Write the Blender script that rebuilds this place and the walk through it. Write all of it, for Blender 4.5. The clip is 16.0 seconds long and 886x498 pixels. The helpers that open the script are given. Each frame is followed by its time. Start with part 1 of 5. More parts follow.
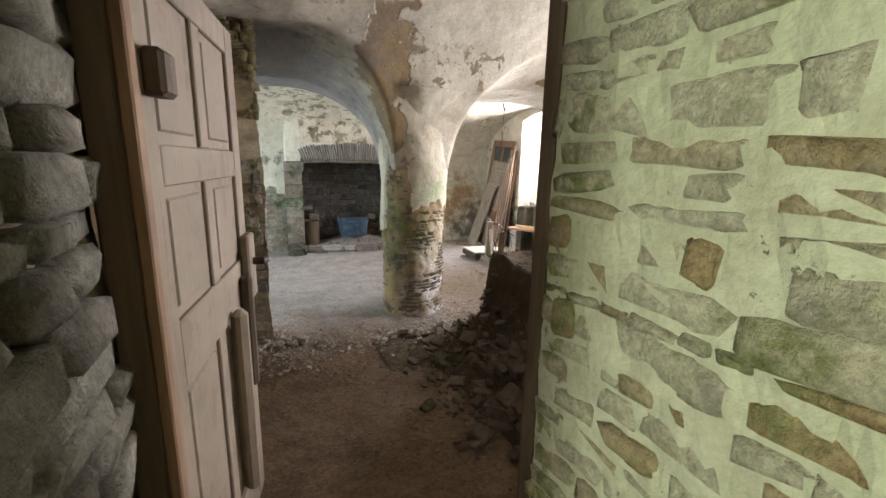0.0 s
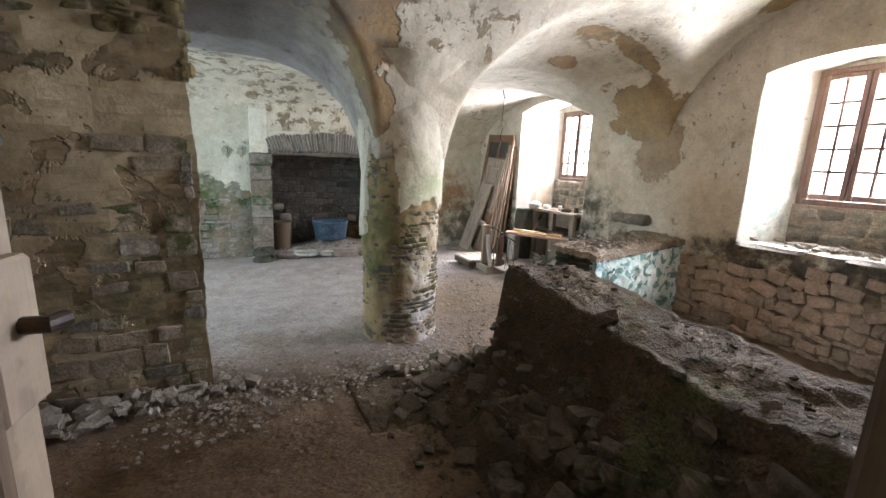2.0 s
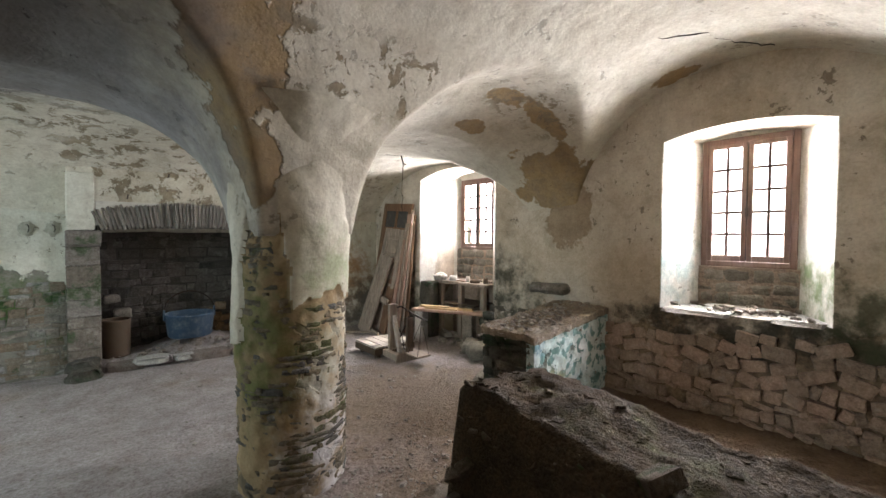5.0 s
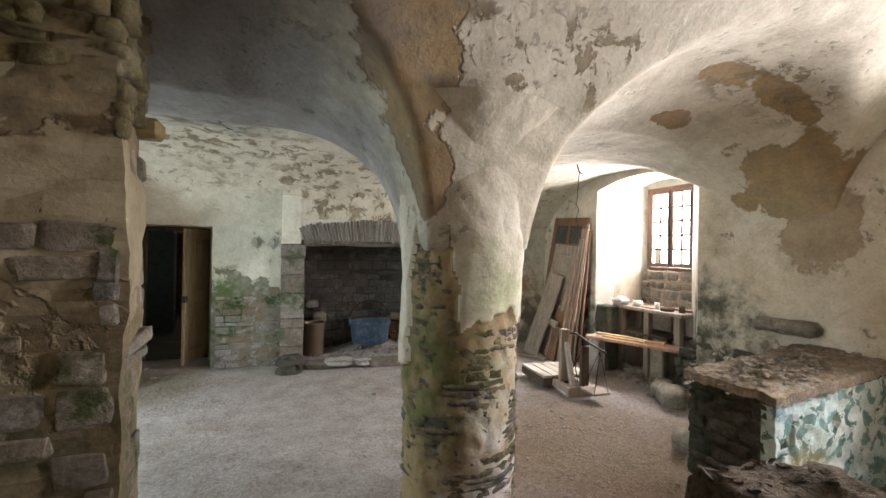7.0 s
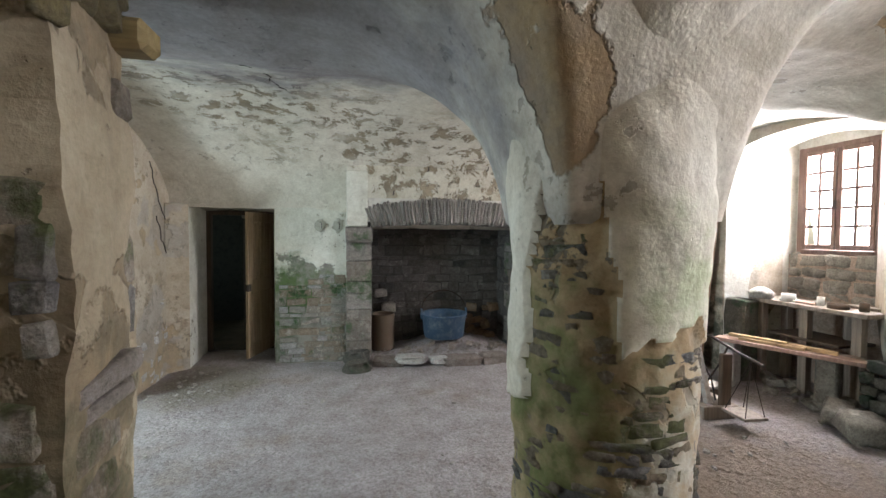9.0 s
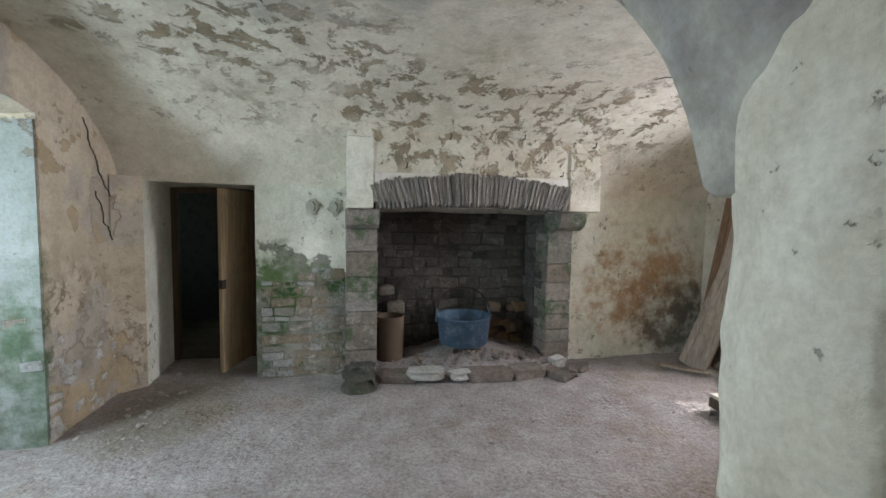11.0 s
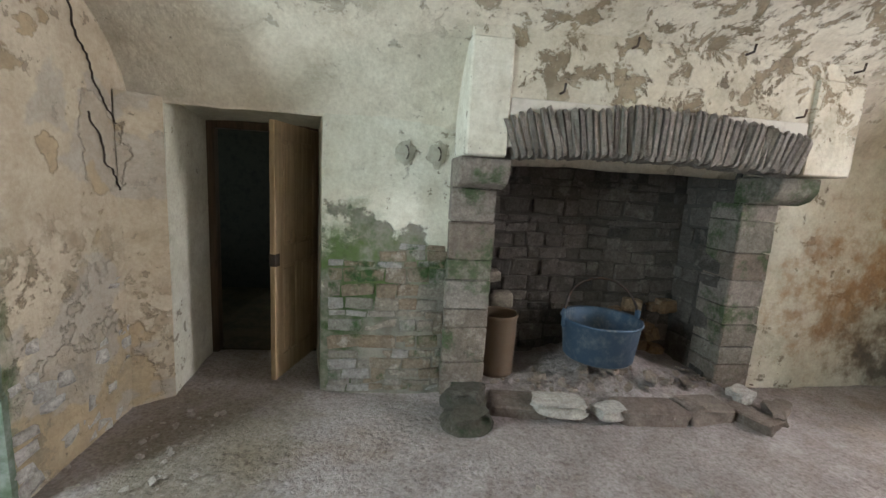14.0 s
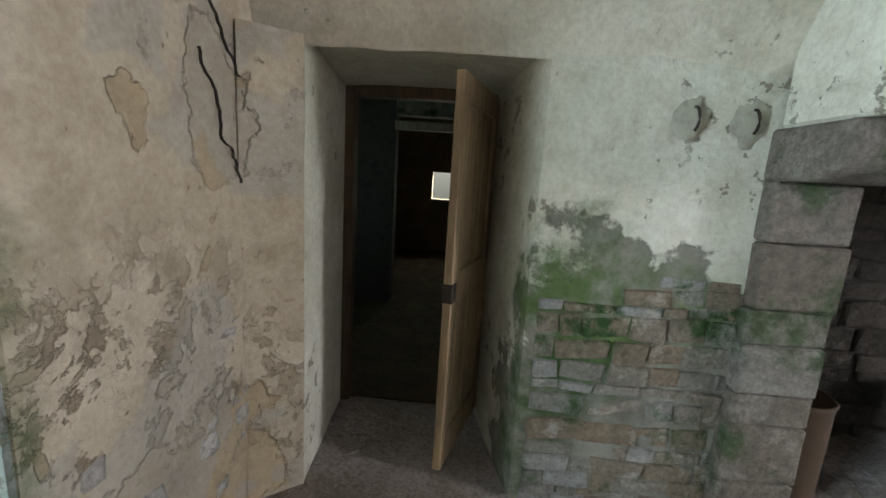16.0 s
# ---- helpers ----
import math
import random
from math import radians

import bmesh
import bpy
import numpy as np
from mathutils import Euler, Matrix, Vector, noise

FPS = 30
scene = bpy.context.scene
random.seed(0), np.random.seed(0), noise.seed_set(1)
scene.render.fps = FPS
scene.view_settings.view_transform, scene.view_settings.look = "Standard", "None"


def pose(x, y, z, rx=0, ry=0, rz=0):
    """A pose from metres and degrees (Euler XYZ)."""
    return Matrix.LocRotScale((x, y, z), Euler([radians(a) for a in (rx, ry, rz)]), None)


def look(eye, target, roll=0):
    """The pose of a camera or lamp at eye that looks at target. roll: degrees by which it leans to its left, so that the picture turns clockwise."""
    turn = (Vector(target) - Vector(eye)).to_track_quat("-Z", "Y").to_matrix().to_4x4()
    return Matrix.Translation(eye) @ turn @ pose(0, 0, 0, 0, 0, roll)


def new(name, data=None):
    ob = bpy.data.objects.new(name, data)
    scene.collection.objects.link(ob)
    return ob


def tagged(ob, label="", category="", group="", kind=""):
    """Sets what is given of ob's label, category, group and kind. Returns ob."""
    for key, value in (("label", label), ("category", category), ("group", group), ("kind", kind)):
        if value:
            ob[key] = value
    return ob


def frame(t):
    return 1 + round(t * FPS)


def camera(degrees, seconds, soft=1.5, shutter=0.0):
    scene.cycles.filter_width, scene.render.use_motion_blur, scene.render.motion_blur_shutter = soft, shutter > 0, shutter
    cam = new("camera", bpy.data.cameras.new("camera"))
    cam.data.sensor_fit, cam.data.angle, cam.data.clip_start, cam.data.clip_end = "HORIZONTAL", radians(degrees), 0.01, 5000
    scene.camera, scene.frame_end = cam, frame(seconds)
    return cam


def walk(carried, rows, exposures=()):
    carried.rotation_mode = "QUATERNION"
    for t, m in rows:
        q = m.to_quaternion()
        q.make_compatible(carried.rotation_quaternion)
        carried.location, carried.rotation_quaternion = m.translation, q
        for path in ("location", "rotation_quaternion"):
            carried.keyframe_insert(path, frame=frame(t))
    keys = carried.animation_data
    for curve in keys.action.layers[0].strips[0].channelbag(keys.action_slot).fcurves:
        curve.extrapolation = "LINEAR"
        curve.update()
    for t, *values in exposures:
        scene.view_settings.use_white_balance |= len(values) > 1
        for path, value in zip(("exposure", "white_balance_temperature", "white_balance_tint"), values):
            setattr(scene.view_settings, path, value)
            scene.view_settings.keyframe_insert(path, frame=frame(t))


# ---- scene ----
cam = camera(94.2, 16.0)
METRES, EYE, TILT, LEAN, TURN = 8.0, 1.9, 0.0, 0.0, -25.0
ROWS = [
    (0.0, 0.0, 0.0, 0.0, 0.26, -11.77, -1.23),
    (0.5, -0.0108, 0.0352, -0.0063, 0.37, -11.69, -1.48),
    (1.0, -0.0197, 0.0705, -0.0113, -0.16, -11.76, -1.28),
    (1.5, -0.0176, 0.097, -0.0143, -0.05, -11.47, -1.45),
    (2.0, -0.0149, 0.1283, -0.0163, -1.92, -11.44, -2.11),
    (2.5, -0.018, 0.15, -0.0163, -11.08, -10.6, -4.02),
    (3.0, -0.0226, 0.1735, -0.009, -20.06, -8.29, -3.82),
    (3.5, -0.0267, 0.1907, -0.0075, -20.3, -6.61, -2.38),
    (6.0, -0.0301, 0.2814, -0.0113, -10.68, 1.52, 0.4),
    (6.5, -0.0285, 0.2922, -0.01, 2.16, 1.16, -0.58),
    (7.0, -0.0371, 0.3047, -0.0112, 4.54, 0.28, -1.1),
    (7.5, -0.0559, 0.3259, -0.013, 4.74, -0.26, -0.84),
    (8.0, -0.065, 0.3519, -0.0139, 6.52, -0.72, -0.58),
    (8.5, -0.0708, 0.3854, -0.0144, 11.39, -1.76, -0.59),
    (9.0, -0.0845, 0.4159, -0.0164, 13.25, -1.93, -0.41),
    (9.5, -0.1061, 0.4532, -0.0143, 13.54, -1.65, -0.38),
    (12.0, -0.1858, 0.6014, -0.0223, 7.89, -5.76, -2.49),
    (12.5, -0.2027, 0.6332, -0.023, 1.08, -6.27, -2.9),
    (13.0, -0.2353, 0.6552, -0.0263, -4.24, -6.3, -3.29),
    (13.5, -0.2704, 0.6722, -0.0269, 4.7, -7.47, -4.26),
    (14.0, -0.3034, 0.7019, -0.0279, 17.58, -8.99, -3.27),
    (14.5, -0.3352, 0.7251, -0.0297, 20.46, -9.13, -3.78),
    (15.0, -0.378, 0.7484, -0.03, 23.22, -9.55, -3.79),
    (15.5, -0.4202, 0.7755, -0.0345, 26.56, -9.98, -3.39),
    (16.0, -0.4629, 0.8054, -0.0372, 28.26, -10.32, -3.52),
]
walk(cam, [(t, pose(0, 0, EYE, TILT, LEAN, TURN) @ pose(METRES * x, METRES * y, METRES * z, 90 + pitch, roll, yaw)) for t, x, y, z, yaw, pitch, roll in ROWS],
     [(0.0, 0.72, 6450, 10.5), (0.6, 0.4, 6300, 10), (1.5, 0.7, 6100, 10), (2.0, 0.62, 6100, 10), (3.0, 0.2, 6100, 9), (6.0, -0.02, 6550, 10.5), (7.0, 0.38, 6650, 10.5), (8.5, 0.32, 6250, 10.5), (9.5, 0.3, 6000, 10.5), (12.5, 0.25, 6250, 10.5), (13.0, -0.02, 6400, 10.5), (13.5, 0.18, 6550, 10.5), (14.0, 0.48, 6450, 10.5), (15.0, 0.55, 6350, 10.5), (16.0, 0.28, 6150, 9.5)])

# ---- world, sun, large lights ----
SUN_EL, SUN_AZ = 47.0, 100.0     # the sun stands over the window wall
world = bpy.data.worlds.new("world")
scene.world = world
world.use_nodes = True
wn = world.node_tree
sky = wn.nodes.new("ShaderNodeTexSky")
sky.sky_type, sky.sun_disc = "NISHITA", False
sky.sun_elevation, sky.sun_rotation = radians(SUN_EL), radians(SUN_AZ)
wn.links.new(sky.outputs[0], wn.nodes["Background"].inputs[0])
wn.nodes["Background"].inputs[1].default_value = 0.12


def lamp(name, kind, m, energy, colour, size=1.0, size_y=1.0):
    d = bpy.data.lights.new(name, kind)
    d.energy, d.color = energy, colour
    if kind == "AREA":
        d.shape, d.size, d.size_y = "RECTANGLE", size, size_y
    ob = new(name, d)
    ob.matrix_world = m
    return ob


saz, sel = radians(SUN_AZ), radians(SUN_EL)
to_sun = Vector((math.sin(saz) * math.cos(sel), math.cos(saz) * math.cos(sel), math.sin(sel)))
sun = lamp("sun", "SUN", look(to_sun * 20, (0, 0, 0)), 5.0, (1.0, 0.94, 0.84))
sun.data.angle = radians(0.6)
# daylight standing in the window openings
lamp("window_light_a", "AREA", look((6.36, 2.955, 2.24), (5.0, 2.955, 1.85)), 620, (0.98, 0.95, 1.0), 0.98, 1.66)
lamp("window_light_b", "AREA", look((6.60, 7.145, 2.26), (5.2, 7.12, 1.9)), 540, (0.98, 0.95, 1.0), 0.98, 1.56)
lamp("window_light_c", "AREA", look((-3.15, 6.9, 1.7), (-1.2, 7.1, 1.2)), 140, (0.77, 0.94, 1.0), 1.0, 1.5)
lamp("window_light_d", "AREA", look((-2.45, -1.2, 2.05), (0.8, 0.6, 1.7)), 84, (0.94, 1.0, 0.72), 0.75, 1.3)
lamp("window_light_f", "AREA", look((-3.12, 11.25, 1.75), (-1.0, 11.9, 1.8)), 3, (0.72, 1.0, 0.86), 0.6, 1.1)
lamp("window_light_e", "AREA", look((-1.13, 16.35, 1.35), (-1.1, 12, 1.2)), 14, (1.0, 0.93, 0.7), 0.4, 0.55)


# ---- materials ----
class Graph:
    def __init__(self, name):
        self.m = bpy.data.materials.new(name)
        self.m.use_nodes = True
        self.t = self.m.node_tree
        self.bsdf = self.t.nodes["Principled BSDF"]
        self.pos = self.t.nodes.new("ShaderNodeNewGeometry").outputs["Position"]

    def put(self, socket, value):
        if hasattr(value, "is_output"):
            self.t.links.new(value, socket)
        elif isinstance(value, tuple) and len(value) == 3 and socket.type == "RGBA":
            socket.default_value = (*value, 1)
        else:
            socket.default_value = value

    def noise(self, scale, detail=4, rough=0.6, where=None, distort=0.0):
        n = self.t.nodes.new("ShaderNodeTexNoise")
        self.put(n.inputs["Vector"], where or self.pos)
        n.inputs["Scale"].default_value, n.inputs["Detail"].default_value = scale, detail
        n.inputs["Roughness"].default_value, n.inputs["Distortion"].default_value = rough, distort
        return n.outputs["Fac"]

    def cells(self, scale, where=None, feature="F1"):
        n = self.t.nodes.new("ShaderNodeTexVoronoi")
        n.feature = feature
        self.put(n.inputs["Vector"], where or self.pos)
        n.inputs["Scale"].default_value = scale
        return n.outputs["Distance"]

    def math(self, op, a, b=0.0, c=0.0):
        n = self.t.nodes.new("ShaderNodeMath")
        n.operation = op
        for s, v in zip(n.inputs, (a, b, c)):
            self.put(s, v)
        return n.outputs[0]

    def vmath(self, op, a, b):
        n = self.t.nodes.new("ShaderNodeVectorMath")
        n.operation = op
        self.put(n.inputs[0], a)
        self.put(n.inputs[1], b)
        return n.outputs["Value"] if op in ("LENGTH", "DISTANCE") else n.outputs[0]

    def step(self, value, lo, hi, a=0.0, b=1.0):
        n = self.t.nodes.new("ShaderNodeMapRange")
        n.interpolation_type = "SMOOTHSTEP"
        for s, v in zip(n.inputs, (value, lo, hi, a, b)):
            self.put(s, v)
        return n.outputs[0]

    def mix(self, f, a, b, mode="MIX"):
        n = self.t.nodes.new("ShaderNodeMix")
        n.data_type, n.blend_type = "RGBA", mode
        self.put(n.inputs["Factor"], f)
        self.put(n.inputs[6], a)
        self.put(n.inputs[7], b)
        return n.outputs[2]

    def axis(self, k):
        n = self.t.nodes.new("ShaderNodeSeparateXYZ")
        self.put(n.inputs[0], self.pos)
        return n.outputs[k]

    def blob(self, centre, size, warp, edge=0.06):
        """A patch with a ragged outline: 1 inside."""
        d = self.vmath("DIVIDE", self.vmath("SUBTRACT", self.pos, centre), size)
        d = self.vmath("LENGTH", d, (0, 0, 0))
        d = self.math("ADD", d, self.math("MULTIPLY", self.math("SUBTRACT", warp, 0.5), 2.2))
        return self.step(d, 1.0 - edge, 1.0 + edge, 1.0, 0.0)

    def random(self):
        return self.t.nodes.new("ShaderNodeObjectInfo").outputs["Random"]

    def done(self, colour, rough=0.9, height=None, bump=0.5, dist=0.02, metal=0.0):
        self.put(self.bsdf.inputs["Base Color"], colour)
        self.put(self.bsdf.inputs["Roughness"], rough)
        self.put(self.bsdf.inputs["Metallic"], metal)
        self.bsdf.inputs["Specular IOR Level"].default_value = 0.25
        if height is not None:
            b = self.t.nodes.new("ShaderNodeBump")
            b.inputs["Strength"].default_value, b.inputs["Distance"].default_value = bump, dist
            self.put(b.inputs["Height"], height)
            self.put(self.bsdf.inputs["Normal"], b.outputs[0])
        return self.m


OCHRE, BARE = (0.43, 0.31, 0.165), (0.33, 0.26, 0.17)


def plaster(name, base, tone, patches=(), dark=0.35, moss=(), bare_scale=1.1, bare_cut=0.64, greyed=(), flakes=(), grey=0.0, under=(OCHRE, BARE)):
    g = Graph(name)
    big, mid, fine = g.noise(0.9, 5, 0.6), g.noise(4.5, 6, 0.65), g.noise(38, 5, 0.7)
    col = g.mix(g.step(big, 0.35, 0.68), base, tone)
    col = g.mix(g.step(g.noise(2.1, 6, 0.7, distort=0.6), 0.5, 0.72, 0, 0.55), col, (tone[0] * 0.62, tone[1] * 0.6, tone[2] * 0.55))
    # flaking: small dark scars
    scars = g.step(g.math("MULTIPLY", g.step(g.noise(8.5, 6, 0.66), 0.56, 0.62), g.step(g.noise(1.1, 4), 0.49, 0.60)), 0.35, 0.65)
    col = g.mix(g.math("MULTIPLY", scars, dark * 2), col, (0.17, 0.14, 0.10))
    warp = g.noise(3.2, 5, 0.6)
    lost = g.step(g.noise(bare_scale, 5, 0.55, distort=0.3), bare_cut, bare_cut + 0.02)
    for c, s in patches:
        lost = g.math("MAXIMUM", lost, g.blob(c, s, warp))
    core = g.mix(g.step(mid, 0.35, 0.7), under[0], under[1])
    col = g.mix(lost, col, core)
    for c, s in flakes:
        f = g.math("MULTIPLY", g.blob(c, s, g.noise(2.2, 4), 0.4), g.step(g.noise(5.2, 7, 0.7, distort=0.4), 0.52, 0.56))
        lost = g.math("MAXIMUM", lost, f)
        col = g.mix(f, col, g.mix(g.step(mid, 0.35, 0.65), (0.34, 0.285, 0.195), (0.22, 0.18, 0.125)))
    if grey:
        col = g.mix(g.step(g.noise(1.7, 4, 0.55), 0.53, 0.56, 0, grey), col, (0.36, 0.34, 0.30))
    for c, s, tint in moss:
        f = g.math("MULTIPLY", g.blob(c, s, g.noise(5.5, 6, 0.7), 0.45), 0.9)
        col = g.mix(g.math("MULTIPLY", f, g.step(mid, 0.3, 0.62)), col, tint)
    # soft-edged areas mixed towards dark grey
    for c, s in greyed:
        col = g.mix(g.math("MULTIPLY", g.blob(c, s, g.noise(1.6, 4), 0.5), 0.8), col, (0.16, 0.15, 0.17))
    pits = g.step(g.noise(19, 4, 0.6), 0.68, 0.74)
    col = g.mix(g.math("MULTIPLY", pits, 0.5), col, (0.12, 0.10, 0.08))
    col = g.mix(g.step(g.noise(6, 8, 0.75), 0.35, 0.7, 0.0, 0.42), col, (0.55, 0.48, 0.40), "MULTIPLY")
    col = g.mix(g.step(fine, 0.3, 0.75, 0.0, 0.26), col, (0.30, 0.26, 0.21), "MULTIPLY")
    h = g.math("ADD", g.math("MULTIPLY", mid, 0.8), g.math("MULTIPLY", fine, 0.13))
    h = g.math("SUBTRACT", h, g.math("MULTIPLY", lost, 0.55))
    h = g.math("SUBTRACT", h, g.math("MULTIPLY", scars, 0.5))
    h = g.math("SUBTRACT", h, g.math("MULTIPLY", pits, 0.35))
    return g.done(col, 0.92, h, 0.75, 0.03)


def stone(name, cols, spread=0.5, moss=None, lime=0.4):
    g = Graph(name)
    r = g.random()
    col = g.mix(g.step(r, 0.0, 0.5), cols[0], cols[1])
    col = g.mix(g.step(r, 0.5, 1.0), col, cols[2])
    mid, fine = g.noise(9, 6, 0.7), g.noise(55, 5, 0.7)
    col = g.mix(g.step(mid, 0.3, 0.75, 0, spread), col, (0.10, 0.085, 0.07))
    col = g.mix(g.step(g.noise(5.5, 6, 0.7), 0.53, 0.66, 0, lime), col, (0.55, 0.52, 0.46))
    if moss:
        f = g.math("MULTIPLY", g.step(g.noise(2.4, 5, 0.65), 0.5, 0.62), g.step(mid, 0.35, 0.55))
        col = g.mix(f, col, moss)
    col = g.mix(g.step(g.noise(20, 7, 0.75), 0.4, 0.66, 0, 0.5), col, (0.42, 0.38, 0.34), "MULTIPLY")
    col = g.mix(g.step(fine, 0.3, 0.75, 0, 0.5), col, (0.3, 0.27, 0.24), "MULTIPLY")
    return g.done(col, 0.88, g.math("ADD", g.noise(14, 8, 0.75), g.math("MULTIPLY", fine, 0.5)), 1.0, 0.03)


def timber(name, base, dark, along=2, gloss=0.7, paint=None):
    g = Graph(name)
    k = [26.0, 26.0, 26.0]
    k[along] = 1.6
    n = g.t.nodes.new("ShaderNodeTexCoord")
    w = g.vmath("MULTIPLY", n.outputs["Object"], tuple(k))
    grain = g.noise(1.0, 6, 0.65, w, 0.6)
    col = g.mix(g.step(grain, 0.3, 0.7), base, dark)
    blotch = g.noise(3.0, 5, 0.65)
    if paint:
        col = g.mix(g.step(blotch, 0.44, 0.5), col, paint)
    col = g.mix(g.step(g.noise(6.0, 5, 0.7), 0.5, 0.8, 0, 0.5), col, (0.09, 0.065, 0.045))
    return g.done(col, gloss, grain, 0.4, 0.006)


def plain(name, colour, rough=0.6, metal=0.0, worn=(0.1, 0.07, 0.05), amount=0.6):
    g = Graph(name)
    col = g.mix(g.step(g.noise(11, 6, 0.7), 0.45, 0.72, 0, amount), colour, worn)
    return g.done(col, rough, g.noise(40, 5), 0.25, 0.004, metal)


WHITE, CREAM = (0.70, 0.67, 0.61), (0.56, 0.51, 0.43)
GREEN, LIME = (0.045, 0.095, 0.025), (0.11, 0.17, 0.055)
M_CEIL = plaster("vault_plaster", (0.72, 0.685, 0.58), (0.62, 0.575, 0.47),
                 [((1.30, 4.28, 2.78), (0.30, 0.50, 0.85)), ((1.50, 4.62, 2.3), (0.15, 0.2, 0.35)), ((5.27, 4.85, 2.5), (0.42, 0.5, 0.62)), ((5.34, 3.42, 3.5), (0.17, 0.22, 0.3)),
                  ((4.05, 4.64, 3.3), (0.26, 0.14, 0.25)), ((4.6, 4.55, 3.15), (0.5, 0.13, 0.25)), ((4.1, 5.2, 3.1), (0.22, 0.12, 0.2)), ((5.2, 1.4, 2.45), (0.5, 0.3, 0.4))],
                 # dark grey area over the left arch soffit and the vault beyond
                 greyed=[((0.2, 5.6, 2.9), (1.7, 1.4, 1.2))], bare_cut=0.79, dark=0.22,
                 flakes=[((2.3, 8.45, 2.75), (2.2, 0.7, 0.8)), ((2.2, 4.32, 2.92), (0.85, 0.26, 0.3)), ((4.5, 4.55, 3.2), (0.7, 0.3, 0.3)), ((-0.2, 7.6, 3.0), (1.0, 0.8, 0.6))])
M_PLASTER = plaster("old_lime_plaster", WHITE, CREAM, bare_cut=0.68)
M_LEFT = plaster("stained_plaster", (0.54, 0.475, 0.37), (0.45, 0.385, 0.285), [((-1.6, 8.95, 1.75), (0.3, 0.16, 0.32)), ((-1.6, 8.7, 0.25), (0.3, 0.5, 0.4))], bare_cut=0.65, bare_scale=2.4, grey=0.6, dark=0.3, under=((0.42, 0.335, 0.215), (0.33, 0.27, 0.18)),
                 flakes=[((-1.58, 8.6, 0.6), (0.4, 0.7, 0.6))],
                 moss=[((-1.7, 8.1, 0.8), (0.6, 0.12, 0.7), GREEN)])
M_PIER = plaster("pier_plaster", (0.42, 0.36, 0.25), (0.31, 0.255, 0.17), [((0.1, 4.5, 2.9), (0.5, 0.9, 0.6)), ((0.1, 4.4, 0.75), (0.5, 0.5, 0.75))], bare_cut=0.55, bare_scale=1.8, dark=0.5, under=((0.27, 0.21, 0.13), (0.16, 0.13, 0.085)),
                 moss=[((0.0, 4.5, 0.9), (0.6, 0.4, 0.45), (0.085, 0.085, 0.045)), ((0.1, 4.6, 3.1), (0.5, 0.8, 0.5), (0.13, 0.12, 0.05))])
M_HEARTH = plaster("greenish_plaster", (0.70, 0.69, 0.60), (0.58, 0.575, 0.47), [((0.17, 9.27, 0.40), (0.75, 0.5, 0.85))], bare_cut=0.74, under=((0.27, 0.26, 0.22), (0.15, 0.145, 0.12)),
                   moss=[((-0.1, 9.25, 0.95), (0.3, 0.3, 0.45), GREEN), ((0.1, 9.25, 1.05), (0.55, 0.3, 0.22), LIME), ((-0.25, 9.25, 0.3), (0.2, 0.3, 0.4), GREEN),
                         ((4.6, 9.25, 0.9), (0.9, 0.3, 0.7), (0.34, 0.20, 0.09)), ((5.3, 9.25, 0.4), (0.8, 0.4, 0.5), (0.13, 0.12, 0.10))])
M_WINWALL = plaster("damp_plaster", (0.68, 0.62, 0.52), (0.54, 0.46, 0.35), [((5.5, 4.75, 2.1), (0.4, 0.30, 0.45)), ((5.5, 1.35, 2.35), (0.4, 0.28, 0.5)), ((5.5, 2.7, 0.2), (0.4, 2.2, 0.7))], bare_cut=0.70, under=((0.40, 0.31, 0.21), (0.31, 0.24, 0.165)),
                    moss=[((5.5, 2.6, 0.2), (0.6, 2.2, 0.7), (0.10, 0.075, 0.055)), ((5.5, 2.9, 0.88), (0.6, 1.3, 0.26), (0.05, 0.05, 0.04)), ((5.5, 5.9, 0.95), (0.6, 0.65, 0.55), (0.04, 0.045, 0.03)),
                          ((5.5, 1.9, 1.1), (0.5, 0.4, 0.4), (0.07, 0.08, 0.045)), ((5.5, 8.0, 0.5), (0.6, 0.5, 0.7), (0.05, 0.06, 0.04))])
M_NICHE = plaster("bright_niche_plaster", (0.76, 0.76, 0.70), (0.66, 0.64, 0.56), bare_cut=0.75, dark=0.2, moss=[((5.8, 2.3, 1.4), (0.5, 0.3, 0.35), LIME), ((5.8, 3.6, 1.6), (0.5, 0.2, 0.5), (0.30, 0.38, 0.36))])
M_PILLAR = plaster("pillar_plaster", (0.72, 0.685, 0.58), (0.62, 0.575, 0.47), bare_cut=0.79, dark=0.22,
                   moss=[((2.1, 4.6, 1.4), (0.4, 0.3, 0.4), (0.46, 0.50, 0.32))])
M_PILLARBED = plaster("pillar_bedding", (0.42, 0.31, 0.17), (0.33, 0.25, 0.15), bare_cut=0.6, bare_scale=3.0, dark=0.5, under=((0.24, 0.19, 0.12), (0.15, 0.125, 0.09)),
                      moss=[((1.55, 4.85, 1.05), (0.35, 0.5, 0.5), (0.13, 0.15, 0.05)), ((2.15, 4.65, 0.25), (0.4, 0.4, 0.55), (0.70, 0.69, 0.70)), ((2.2, 4.7, 0.95), (0.35, 0.35, 0.35), (0.52, 0.50, 0.40))])
M_PILLARSTONE = stone("dark_pillar_slate", ((0.20, 0.17, 0.12), (0.30, 0.235, 0.15), (0.15, 0.15, 0.14)), 0.4, moss=(0.12, 0.13, 0.05), lime=0.35)
